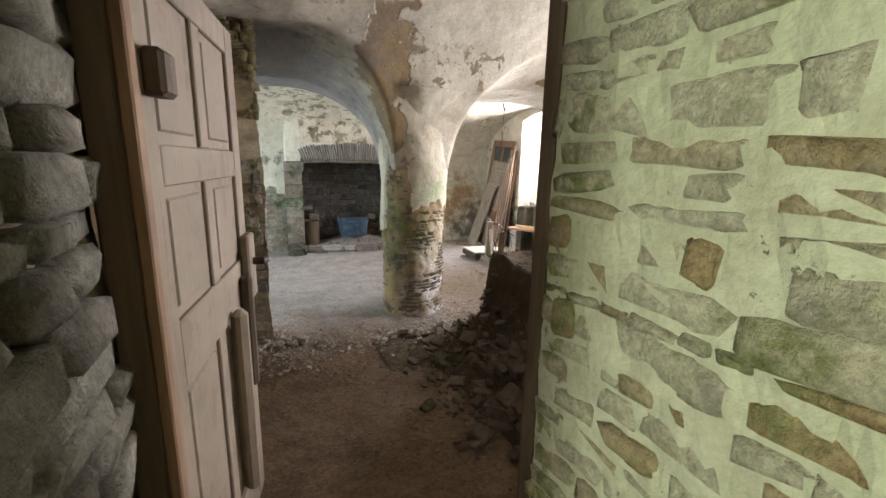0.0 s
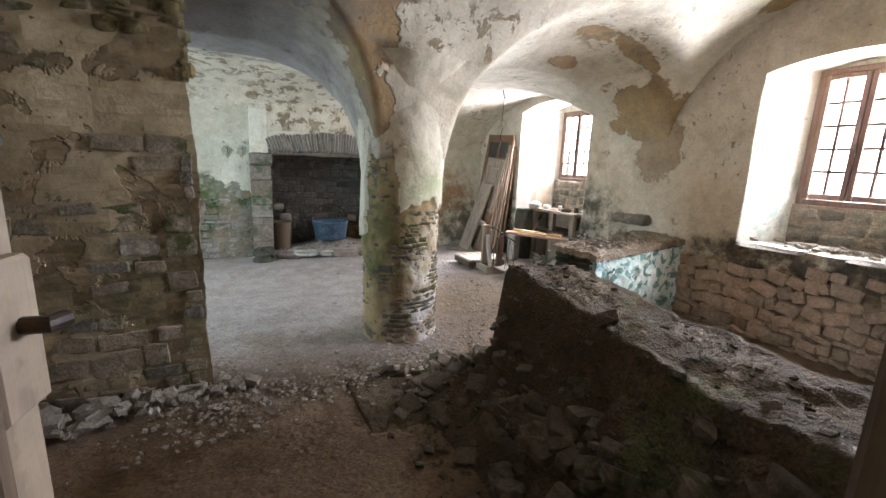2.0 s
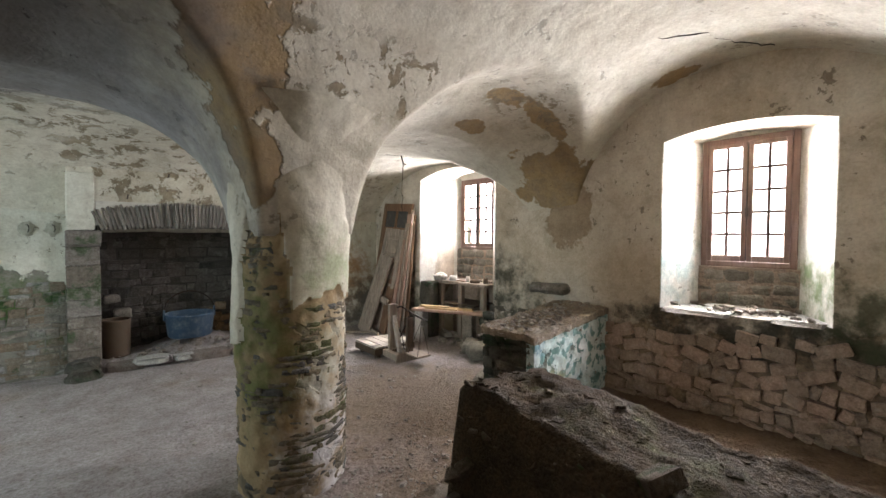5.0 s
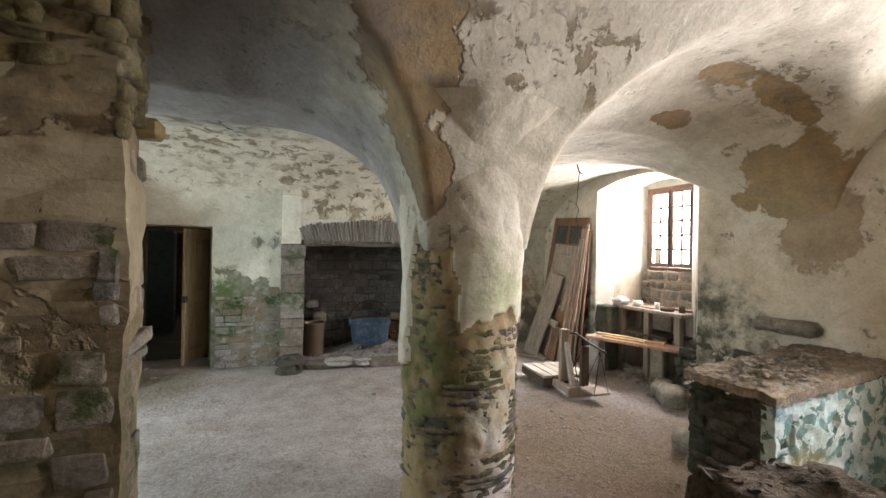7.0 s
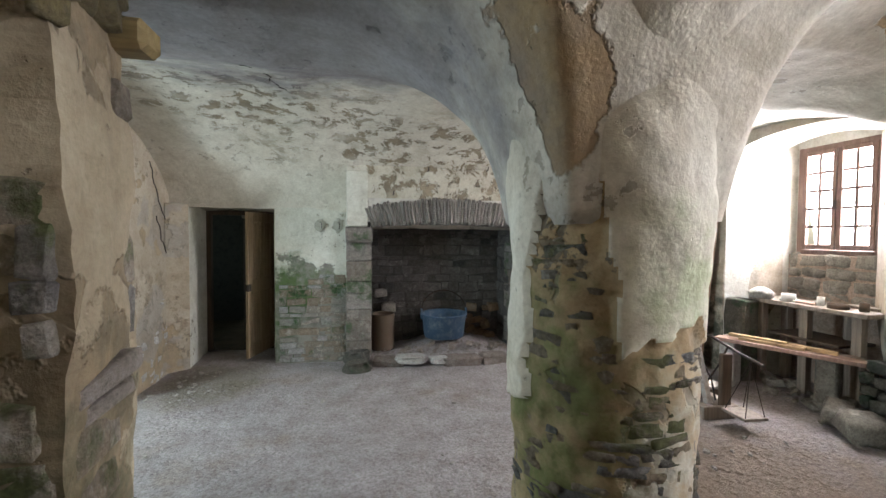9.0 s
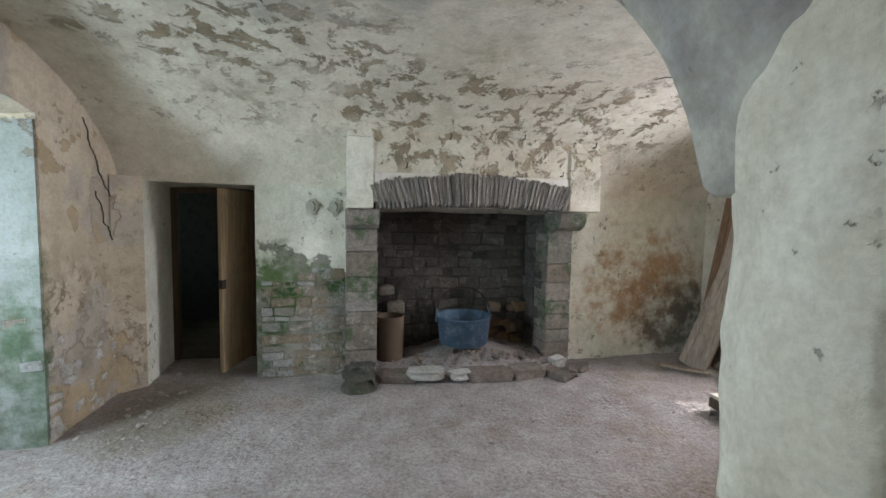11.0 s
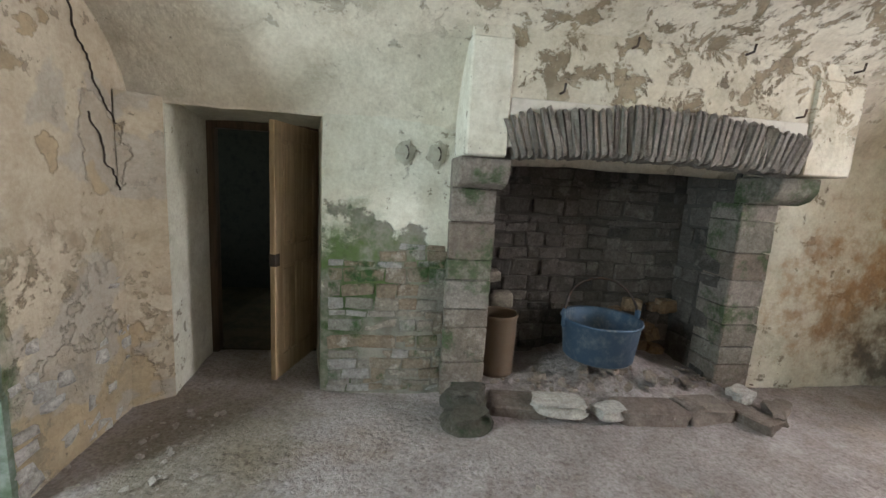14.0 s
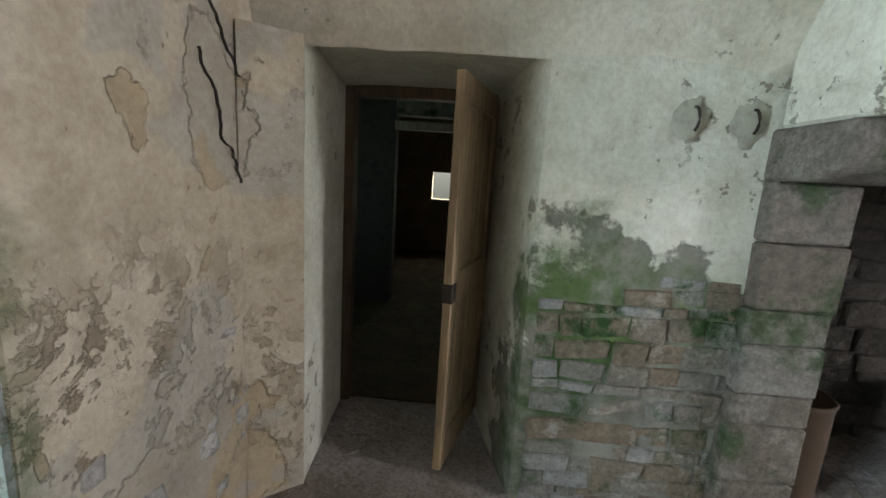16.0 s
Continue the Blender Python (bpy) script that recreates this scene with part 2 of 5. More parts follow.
M_TEAL = plaster("flaking_limewash", (0.74, 0.82, 0.80), (0.40, 0.60, 0.58), bare_cut=0.52, bare_scale=9.0, dark=0.8, under=((0.30, 0.48, 0.46), (0.13, 0.24, 0.22)),
                 moss=[((4.3, 4.2, 0.2), (0.3, 0.3, 0.25), (0.42, 0.36, 0.14)), ((4.05, 4.2, 0.75), (0.16, 0.3, 0.1), (0.12, 0.24, 0.34))])
M_MORTAR = plain("earth_mortar", (0.30, 0.24, 0.16), 0.95, worn=(0.16, 0.13, 0.09))
# Soot of the fireback; on wall_partition its black stands in for room dimness.
M_SMORTAR = plain("sooty_or_dim_room_mortar", (0.075, 0.068, 0.06), 0.95, worn=(0.03, 0.03, 0.03))
M_STONE = stone("schist_stone", ((0.27, 0.225, 0.165), (0.36, 0.30, 0.22), (0.21, 0.20, 0.185)), 0.4, moss=(0.11, 0.13, 0.05), lime=0.55)
M_GSTONE = stone("mossy_wall_stone", ((0.72, 0.71, 0.56), (0.88, 0.87, 0.72), (0.56, 0.43, 0.25)), 0.2, moss=(0.36, 0.40, 0.19), lime=0.6)
M_LSTONE = stone("grey_wall_stone", ((0.32, 0.295, 0.24), (0.41, 0.375, 0.31), (0.26, 0.235, 0.195)), 0.45)
M_PSTONE = stone("pinkish_stone", ((0.66, 0.48, 0.37), (0.58, 0.44, 0.34), (0.46, 0.37, 0.29)), 0.3, lime=0.3)
M_FSTONE = stone("grey_green_stone", ((0.32, 0.315, 0.28), (0.30, 0.235, 0.165), (0.44, 0.44, 0.43)), 0.4, moss=(0.04, 0.10, 0.025), lime=0.65)
M_JAMB = stone("dressed_jamb_stone", ((0.30, 0.285, 0.24), (0.27, 0.225, 0.185), (0.40, 0.37, 0.335)), 0.35, moss=(0.10, 0.14, 0.07), lime=0.35)
M_TSTONE = stone("whitewashed_stone", ((0.52, 0.64, 0.62), (0.40, 0.55, 0.53), (0.66, 0.70, 0.66)), 0.3, moss=(0.14, 0.30, 0.24), lime=0.5)
M_SSTONE = stone("soot_black_stone", ((0.10, 0.093, 0.082), (0.17, 0.157, 0.14), (0.06, 0.058, 0.055)), 0.45, lime=0.2)
M_VOUS = stone("slate_voussoir", ((0.29, 0.27, 0.24), (0.36, 0.33, 0.29), (0.23, 0.21, 0.19)), 0.4, lime=0.2)
M_DOORWOOD = timber("pale_painted_door", (0.27, 0.21, 0.16), (0.18, 0.135, 0.10), paint=(0.25, 0.20, 0.15))
M_FRAMEWOOD = timber("red_brown_window_wood", (0.23, 0.15, 0.12), (0.14, 0.09, 0.07))
M_OLDWOOD = timber("grey_old_wood", (0.38, 0.32, 0.26), (0.24, 0.19, 0.15))
M_BROWN = timber("brown_door_wood", (0.24, 0.145, 0.085), (0.15, 0.085, 0.05))
M_PINK = timber("pinkish_board", (0.42, 0.29, 0.22), (0.30, 0.19, 0.14))
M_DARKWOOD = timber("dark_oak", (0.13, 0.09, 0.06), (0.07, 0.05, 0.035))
M_YELLOW = timber("fresh_board", (0.52, 0.38, 0.20), (0.40, 0.27, 0.14), along=1)
M_BACKDOOR = timber("tan_back_door", (0.36, 0.27, 0.17), (0.24, 0.17, 0.10))
M_IRON = plain("rusty_iron", (0.05, 0.042, 0.038), 0.6, 0.7, (0.12, 0.06, 0.03))
M_ZINC = plain("blue_zinc", (0.06, 0.10, 0.15), 0.5, 0.3, (0.28, 0.30, 0.31), 0.5)
M_RUST = plain("brown_drum", (0.12, 0.088, 0.06), 0.75, 0.15, (0.12, 0.07, 0.04))
M_TIN = plain("pale_tin", (0.62, 0.60, 0.55), 0.5, 0.0, (0.35, 0.3, 0.25))

M_KERB = stone("brown_hearth_stone", ((0.28, 0.22, 0.19), (0.24, 0.20, 0.17), (0.32, 0.27, 0.23)), 0.35, lime=0.2)
M_RUBBLE = stone("burnt_brown_rubble", ((0.30, 0.19, 0.10), (0.22, 0.15, 0.09), (0.34, 0.25, 0.16)), 0.4, lime=0.15)
M_PALE = stone("pale_limestone", ((0.66, 0.63, 0.59), (0.60, 0.58, 0.53), (0.72, 0.70, 0.66)), 0.2, lime=0.3)
M_DARKROCK = stone("dark_damp_rock", ((0.085, 0.085, 0.07), (0.12, 0.11, 0.085), (0.07, 0.08, 0.065)), 0.4, moss=(0.05, 0.075, 0.04), lime=0.15)
M_PSTONE2 = stone("broken_masonry", ((0.36, 0.30, 0.25), (0.26, 0.22, 0.18), (0.42, 0.37, 0.32)), 0.4, lime=0.3)
M_CHIP = stone("floor_crumbs", ((0.42, 0.37, 0.31), (0.34, 0.29, 0.24), (0.50, 0.46, 0.41)), 0.3, lime=0.3)
M_EARTHLIGHT = stone("lime_earth_crust", ((0.36, 0.29, 0.21), (0.36, 0.29, 0.21), (0.36, 0.29, 0.21)), 0.6, lime=0.5)
M_PLAT = timber("bleached_board", (0.50, 0.45, 0.40), (0.38, 0.33, 0.28), along=1)
M_STUB = timber("yellowed_oak", (0.26, 0.20, 0.09), (0.17, 0.12, 0.05), along=0)
M_DUSTY = plain("dusty_glass", (0.06, 0.06, 0.055), 0.4, 0.0, (0.14, 0.13, 0.11))
M_LIMEMORTAR = plain("lime_mortar", (0.56, 0.53, 0.47), 0.95, worn=(0.36, 0.33, 0.28))
M_PALEMORTAR = plain("grey_hollow_plaster", (0.40, 0.39, 0.32), 0.95, worn=(0.2, 0.18, 0.14))
M_CRACK = plain("crack_shadow", (0.05, 0.042, 0.035), 0.95, worn=(0.03, 0.025, 0.02))
M_TALUS = stone("brown_talus_stone", ((0.20, 0.155, 0.11), (0.15, 0.12, 0.085), (0.24, 0.19, 0.14)), 0.5, moss=(0.07, 0.08, 0.03), lime=0.15)
M_GMORTAR = plaster("mossy_lime_mortar", (0.56, 0.58, 0.47), (0.47, 0.51, 0.38), bare_cut=0.62, bare_scale=2.0, under=((0.34, 0.33, 0.22), (0.24, 0.25, 0.15)))
# Pale plaster coloured dark to offset the close window_light_c; the moss is its own.
M_ALCOVE = plaster("darkened_alcove_plaster", (0.30, 0.32, 0.31), (0.23, 0.25, 0.23), bare_cut=0.8, moss=[((-1.9, 8.1, 0.55), (0.8, 0.3, 0.75), (0.06, 0.10, 0.05))])
M_YSTONE = stone("yellowed_mossy_stone", ((0.28, 0.23, 0.10), (0.20, 0.16, 0.07), (0.34, 0.27, 0.14)), 0.6, moss=(0.10, 0.10, 0.03), lime=0.2)
M_POST = timber("dull_post_wood", (0.16, 0.12, 0.09), (0.10, 0.075, 0.055))
M_HOOD = plaster("hood_plaster", (0.66, 0.64, 0.54), (0.56, 0.51, 0.40), dark=0.5, bare_cut=0.68, bare_scale=2.2, flakes=[((2.1, 8.8, 2.6), (1.9, 1.0, 0.7))])

g = Graph("window_glass")
g.bsdf.inputs["Transmission Weight"].default_value, g.bsdf.inputs["IOR"].default_value = 1.0, 1.1
M_GLASS = g.done((0.95, 0.97, 0.96), 0.03)

g = Graph("dirt_floor")
mid, fine = g.noise(3.4, 6, 0.65), g.noise(45, 6, 0.7)
far = g.step(g.math("ADD", g.axis(1), g.math("MULTIPLY", g.noise(0.7, 4), 1.2)), 4.3, 6.1)
col = g.mix(far, g.mix(g.step(mid, 0.3, 0.7), (0.23, 0.16, 0.10), (0.15, 0.10, 0.062)), g.mix(g.step(mid, 0.3, 0.7), (0.47, 0.43, 0.42), (0.34, 0.30, 0.285)))
col = g.mix(g.step(g.noise(0.55, 4, 0.6), 0.52, 0.66, 0, 0.5), col, (0.27, 0.20, 0.13))
col = g.mix(g.math("MULTIPLY", g.blob((3.5, 5.5, 0), (1.2, 1.2, 1), mid, 0.5), 0.75), col, (0.25, 0.18, 0.115))
col = g.mix(g.math("MULTIPLY", g.blob((-0.9, 8.6, 0), (0.6, 0.7, 1), mid, 0.4), 0.6), col, (0.16, 0.13, 0.07))
col = g.mix(g.step(g.noise(24, 8, 0.78), 0.42, 0.66, 0, 0.45), col, (0.45, 0.38, 0.32), "MULTIPLY")
col = g.mix(g.step(fine, 0.35, 0.75, 0, 0.6), col, (0.26, 0.22, 0.18), "MULTIPLY")
clods = g.step(g.cells(17, g.vmath("ADD", g.pos, g.vmath("MULTIPLY", g.t.nodes.new("ShaderNodeTexNoise").outputs["Color"], (0.15, 0.15, 0.15)))), 0.05, 0.6, 1.0, 0.0)
rough = g.math("ADD", g.noise(9, 6, 0.7), g.math("MULTIPLY", g.math("MULTIPLY", clods, g.step(g.noise(1.6, 4), 0.45, 0.62)), 0.35))
M_FLOOR = g.done(col, 0.95, g.math("ADD", rough, g.math("MULTIPLY", fine, 0.4)), 1.0, 0.045)

g = Graph("earth_and_rubble")
mid = g.noise(4.5, 6, 0.68)
col = g.mix(g.step(mid, 0.3, 0.7), (0.12, 0.085, 0.05), (0.065, 0.05, 0.032))
col = g.mix(g.step(g.noise(2.0, 5), 0.55, 0.68, 0, 0.6), col, (0.12, 0.13, 0.05))
col = g.mix(g.step(g.noise(60, 4), 0.4, 0.7, 0, 0.5), col, (0.2, 0.17, 0.14), "MULTIPLY")
M_EARTH = g.done(col, 0.95, g.math("ADD", g.noise(14, 6, 0.7), g.noise(60, 4)), 0.9, 0.03)


# ---- mesh helpers ----
def part(name, bm, material, parent=None, label="", smooth=False):
    me = bpy.data.meshes.new(name)
    bm.normal_update()
    bm.to_mesh(me)
    bm.free()
    if smooth:
        me.polygons.foreach_set("use_smooth", [True] * len(me.polygons))
    me.materials.append(material)
    ob = new(name, me)
    if parent is not None:
        hang(ob, parent)
    if label:
        tagged(ob, label)
    return ob


def hang(ob, parent):
    ob.parent = parent
    if parent.name in WORLD:
        ob.matrix_parent_inverse = WORLD[parent.name].inverted()


WORLD = {}


def thing(name, at, label, category, group="", kind=""):
    ob = new(name)
    ob.location = at
    ob.empty_display_size = 0.1
    WORLD[ob.name] = Matrix.Translation(at)
    return tagged(ob, label, category, group, kind)


def wob(p, scale, amp, seed=0.0):
    return amp * noise.noise(Vector(p) * scale + Vector((seed, seed * 1.7, -seed)))


def box(bm, x0, x1, y0, y1, z0, z1, m=None, bevel=0.006):
    r = bmesh.ops.create_cube(bm, size=1)
    vs = r["verts"]
    for v in vs:
        v.co = Vector(((x0 + x1) / 2 + v.co.x * (x1 - x0), (y0 + y1) / 2 + v.co.y * (y1 - y0), (z0 + z1) / 2 + v.co.z * (z1 - z0)))
    if bevel:
        es = list({e for v in vs for e in v.link_edges})
        vs = list({v for v in bmesh.ops.bevel(bm, geom=es, offset=bevel, segments=1, affect="EDGES")["verts"]} | {v for v in vs if v.is_valid})
    if m is not None:
        bmesh.ops.transform(bm, matrix=m, verts=vs)
    return vs


def boxed(name, x0, x1, y0, y1, z0, z1, material, parent=None, m=None, bevel=0.006, label=""):
    bm = bmesh.new()
    box(bm, x0, x1, y0, y1, z0, z1, m, bevel)
    return part(name, bm, material, parent, label)


def beam(bm, a, b, r, sides=6):
    a, b = Vector(a), Vector(b)
    q = (b - a).to_track_quat("Z", "Y").to_matrix().to_4x4()
    bmesh.ops.create_cone(bm, cap_ends=True, segments=sides, radius1=r, radius2=r, depth=(b - a).length, matrix=Matrix.Translation((a + b) / 2) @ q)


def rod(name, points, r, material, parent=None, sides=6, label=""):
    bm = bmesh.new()
    pts = [Vector(p) for p in points]
    rings = []
    for k, p in enumerate(pts):
        way = (pts[min(k + 1, len(pts) - 1)] - pts[max(k - 1, 0)]).normalized()
        q = way.to_track_quat("Z", "Y").to_matrix()
        rings.append([bm.verts.new(p + q @ Vector((r * math.cos(2 * math.pi * j / sides), r * math.sin(2 * math.pi * j / sides), 0))) for j in range(sides)])
    for a, b in zip(rings, rings[1:]):
        for j in range(sides):
            bm.faces.new((a[j], a[(j + 1) % sides], b[(j + 1) % sides], b[j]))
    bm.faces.new(list(reversed(rings[0])))
    bm.faces.new(rings[-1])
    return part(name, bm, material, parent, label)


def lathe(name, profile, at, material, parent=None, sides=32, label="", wobble=0.0):
    bm = bmesh.new()
    rings = []
    for r, z in profile:
        rings.append([bm.verts.new((at[0] + r * math.cos(2 * math.pi * k / sides) * (1 + wob((k * 0.4, z * 3, 1), 1, wobble)), at[1] + r * math.sin(2 * math.pi * k / sides), at[2] + z)) for k in range(sides)])
    for a, b in zip(rings, rings[1:]):
        for k in range(sides):
            bm.faces.new((a[k], a[(k + 1) % sides], b[(k + 1) % sides], b[k]))
    return part(name, bm, material, parent, label, True)


def grid_line(lo, hi, cuts, cell):
    marks = sorted({lo, hi, *[c for c in cuts if lo < c < hi]})
    out = []
    for a, b in zip(marks, marks[1:]):
        n = max(1, round((b - a) / cell))
        out += [a + (b - a) * k / n for k in range(n)]
    return out + [hi]


def interp(v, keys):
    return float(np.interp(v, [k[0] for k in keys], [k[1] for k in keys]))


def wall(name, origin, along, out, length, z0, z1, thick, material, holes=(), cell=0.12, amp=0.02, label="", parent=None):
    """A thick wall with an uneven face. holes: (s0, s1, z0, z1, back s0, s1, z0, z1, rise of the head)."""
    o, a, n = Vector(origin), Vector(along), Vector(out)
    ss = grid_line(0, length, [h[k] for h in holes for k in (0, 1)], cell)
    zs = grid_line(z0, z1, [h[k] for h in holes for k in (2, 3)], cell)
    bm = bmesh.new()
    front, back = {}, {}
    for i, s in enumerate(ss):
        for j, z in enumerate(zs):
            bs, bz, fz = s, z, z
            for h in holes:
                ks = [(0, 0), (h[0], h[4]), (h[1], h[5]), (length, length)]
                kz = [(z0, z0), (h[2], h[6]), (h[3], h[7]), (z1, z1)]
                if h[0] - 0.35 <= s <= h[1] + 0.35:
                    bs, bz = interp(s, ks), interp(z, kz)
                if len(h) > 8 and h[0] <= s <= h[1] and z >= h[3] - 1e-6:
                    up = h[8] * (1 - ((2 * s - h[0] - h[1]) / (h[1] - h[0])) ** 2) * max(0, 1 - (z - h[3]) / 0.8)
                    fz, bz = fz + up, bz + up * 0.6
            p = o + a * s + Vector((0, 0, fz))
            front[i, j] = bm.verts.new(p + n * (wob(p, 1.3, amp) + wob(p, 5, amp * 0.5)))
            back[i, j] = bm.verts.new(o + a * bs + Vector((0, 0, bz)) - n * thick)

    def solid(i, j):
        if not (0 <= i < len(ss) - 1 and 0 <= j < len(zs) - 1):
            return False
        s, z = (ss[i] + ss[i + 1]) / 2, (zs[j] + zs[j + 1]) / 2
        return not any(h[0] < s < h[1] and h[2] < z < h[3] for h in holes)
    for i in range(len(ss) - 1):
        for j in range(len(zs) - 1):
            if not solid(i, j):
                continue
            q = ((i, j), (i + 1, j), (i + 1, j + 1), (i, j + 1))
            bm.faces.new([front[k] for k in q])
            bm.faces.new([back[k] for k in reversed(q)])
            for e, (di, dj) in enumerate(((0, -1), (1, 0), (0, 1), (-1, 0))):
                if not solid(i + di, j + dj):
                    b, c = q[e], q[(e + 1) % 4]
                    bm.faces.new((front[c], front[b], back[b], back[c]))
    bmesh.ops.recalc_face_normals(bm, faces=bm.faces)
    ob = part(name, bm, material, parent)
    return tagged(ob, label, "wall", "", "structure")


def stone_meshes(n, rough=0.10, bevel=0.16):
    out = []
    for k in range(n):
        bm = bmesh.new()
        bmesh.ops.create_cube(bm, size=1)
        bmesh.ops.bevel(bm, geom=bm.edges[:], offset=bevel, segments=1, affect="EDGES")
        for v in bm.verts:
            v.co += Vector([random.uniform(-rough, rough) for _ in range(3)])
        me = bpy.data.meshes.new("stone")
        bm.to_mesh(me)
        bm.free()
        me.polygons.foreach_set("use_smooth", [True] * len(me.polygons))
        out.append(me)
    return out


STONES = stone_meshes(14, 0.09, 0.14)
FLAGS = stone_meshes(10, 0.045, 0.09)
BLOCKS = stone_meshes(8, 0.014, 0.035)
ASHLAR = stone_meshes(10, 0.05, 0.06)
for me in FLAGS + BLOCKS + ASHLAR:
    me.polygons.foreach_set("use_smooth", [False] * len(me.polygons))
MESH_OF = {}


def piece(name, kind, material, parent, m):
    """One stone: an object of its own on a shared mesh."""
    k = random.randrange(len(kind))
    key = (kind[k].name, material.name)
    if key not in MESH_OF:
        MESH_OF[key] = kind[k].copy()
        MESH_OF[key].materials.append(material)
    ob = new(name, MESH_OF[key])
    ob.matrix_basis = m
    ob.parent = parent
    if parent.name in WORLD:
        ob.matrix_parent_inverse = WORLD[parent.name].inverted()
    return ob


def courses(parent, place, s0, s1, z0, z1, material, heights, widths, ok=None, kind=STONES, proud=0.02, depth=0.12, name="stone", tilt=6, limit=300):
    """Rubble masonry, course by course; place(s, z) gives the frame of a stone: x along, y out, z up."""
    z, made = z0, 0
    while z < z1 - 0.02:
        h = min(random.uniform(*heights), z1 - z)
        s = s0 - random.uniform(0, widths[0])
        while s < s1:
            s = max(s, s0)
            w = min(random.uniform(*widths), s1 - s)
            if w < widths[0] * 0.4:
                break
            c = (s + w / 2, z + h / 2)
            if s0 - 0.02 <= c[0] <= s1 + 0.02 and (ok is None or ok(*c)) and made < limit:
                out = proud * random.uniform(0.2, 1.4) - depth / 2
                m = place(*c) @ Matrix.Translation((0, out, wob((c[0], c[1], 3), 2, 0.03))) @ pose(0, 0, 0, random.uniform(-3, 3), random.uniform(-tilt, tilt), random.uniform(-3, 3)) @ Matrix.Diagonal((w * random.uniform(0.88, 1.0), depth, h * random.uniform(0.72, 1.02), 1))
                piece(name, kind, material, parent, m)
                made += 1
            s += w
        z += h


def flat(origin, along, out):
    o, a, n = Vector(origin), Vector(along), Vector(out)
    r = Matrix((a, n, a.cross(n))).transposed().to_4x4()
    if r.determinant() < 0:
        r = r @ Matrix.Diagonal((1, 1, -1, 1))
    if r.col[2].z < 0:
        r = r @ Matrix.Diagonal((1, 1, -1, 1))
    return lambda s, z: Matrix.Translation(o + a * s + Vector((0, 0, z))) @ r


# ---- the large structure ----
def ramp(y):
    t = min(1.0, max(0.0, (3.7 - y) / 2.3))
    return 0.34 * t * t * (3 - 2 * t)


# floor
bm = bmesh.new()
nx, ny = 130, 190
fv = {}
for i in range(nx + 1):
    for j in range(ny + 1):
        x, y = -3.4 + 10.6 * i / nx, -3.2 + 13.6 * j / ny
        z = wob((x, y, 0), 0.9, 0.025) + wob((x, y, 4), 3.5, 0.012) + wob((x, y, 9), 9, 0.008)
        z += ramp(y) if x < 3.2 else 0
        z -= 0.02
        fv[i, j] = bm.verts.new((x, y, z))
for i in range(nx):
    for j in range(ny):
        bm.faces.new((fv[i, j], fv[i + 1, j], fv[i + 1, j + 1], fv[i, j + 1]))
low = bmesh.ops.extrude_face_region(bm, geom=bm.faces[:])
for v in [e for e in low["geom"] if isinstance(e, bmesh.types.BMVert)]:
    v.co.z = -0.3
bmesh.ops.recalc_face_normals(bm, faces=bm.faces)
floor = tagged(part("floor", bm, M_FLOOR, None, "", True), "bare trodden dirt floor, dusty and pale", "floor", "", "structure")

# vaults: a groined bay by the entry, an arcade on one pillar, a barrel over the hearth
PX, PY, PR = 1.90, 5.01, 0.42
ARC0, ARC1, WALLX, HEARTHY, LEFTX, ENTRYY = 4.58, 5.46, 5.5, 9.27, -1.58, 1.12


def dome(t):
    return math.sqrt(max(0.0, 1 - t * t))


def vault(x, y):
    near = 1.85 + 1.72 * dome((y - 2.92) / 1.77) if y < 4.69 else 0.0
    far = 1.85 + 1.22 * dome((y - 7.33) / 1.99) if y > 5.34 else 0.0
    k = min(1.0, max(0.0, (y - 4.6) / 0.85))
    right = 1.85 + (1.45 - 0.30 * k) * dome((x - 3.90) / 1.67) if x > PX else 0.0
    left = 1.85 + (1.27 - 0.28 * k) * dome((x - 0.42) / 1.14 if x > 0.42 else 0.0) if x <= PX else 0.0
    if x < -0.9:
        left = 0
    if y > 6.9:
        left = right = 0
    if y < 2.7 and x > 1.35:
        left = 0
    cross = max(left, right, 1.8)
    main = max(near, far, 1.8)
    hi, lo = max(cross, main), min(cross, main)
    z = hi + 0.02 * math.exp(-(hi - lo) / 0.03)
    d = math.hypot(x - PX, y - PY)
    if d < 0.75:
        z -= 0.25 * (1 - max(0.0, d - 0.40) / 0.35) ** 2
    return max(z, 1.82)


bm = bmesh.new()
nx, ny = 230, 270
cv = {}
for i in range(nx + 1):
    for j in range(ny + 1):
        x, y = -1.75 + 7.45 * i / nx, 1.0 + 8.33 * j / ny
        if -1.42 < x < -0.25:
            y = min(y, 9.275)       # stops short of the door niche
        z = vault(x, y)
        cv[i, j] = bm.verts.new((x, y, z + wob((x, y, z), 1.7, 0.025) + wob((x, y, z), 6, 0.008)))
for i in range(nx):
    for j in range(ny):
        bm.faces.new((cv[i, j + 1], cv[i + 1, j + 1], cv[i + 1, j], cv[i, j]))
top = bmesh.ops.extrude_face_region(bm, geom=bm.faces[:])
for v in [e for e in top["geom"] if isinstance(e, bmesh.types.BMVert)]:
    v.co.z = 4.0
bmesh.ops.recalc_face_normals(bm, faces=bm.faces)
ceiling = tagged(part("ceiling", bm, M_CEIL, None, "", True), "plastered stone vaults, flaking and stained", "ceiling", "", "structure")

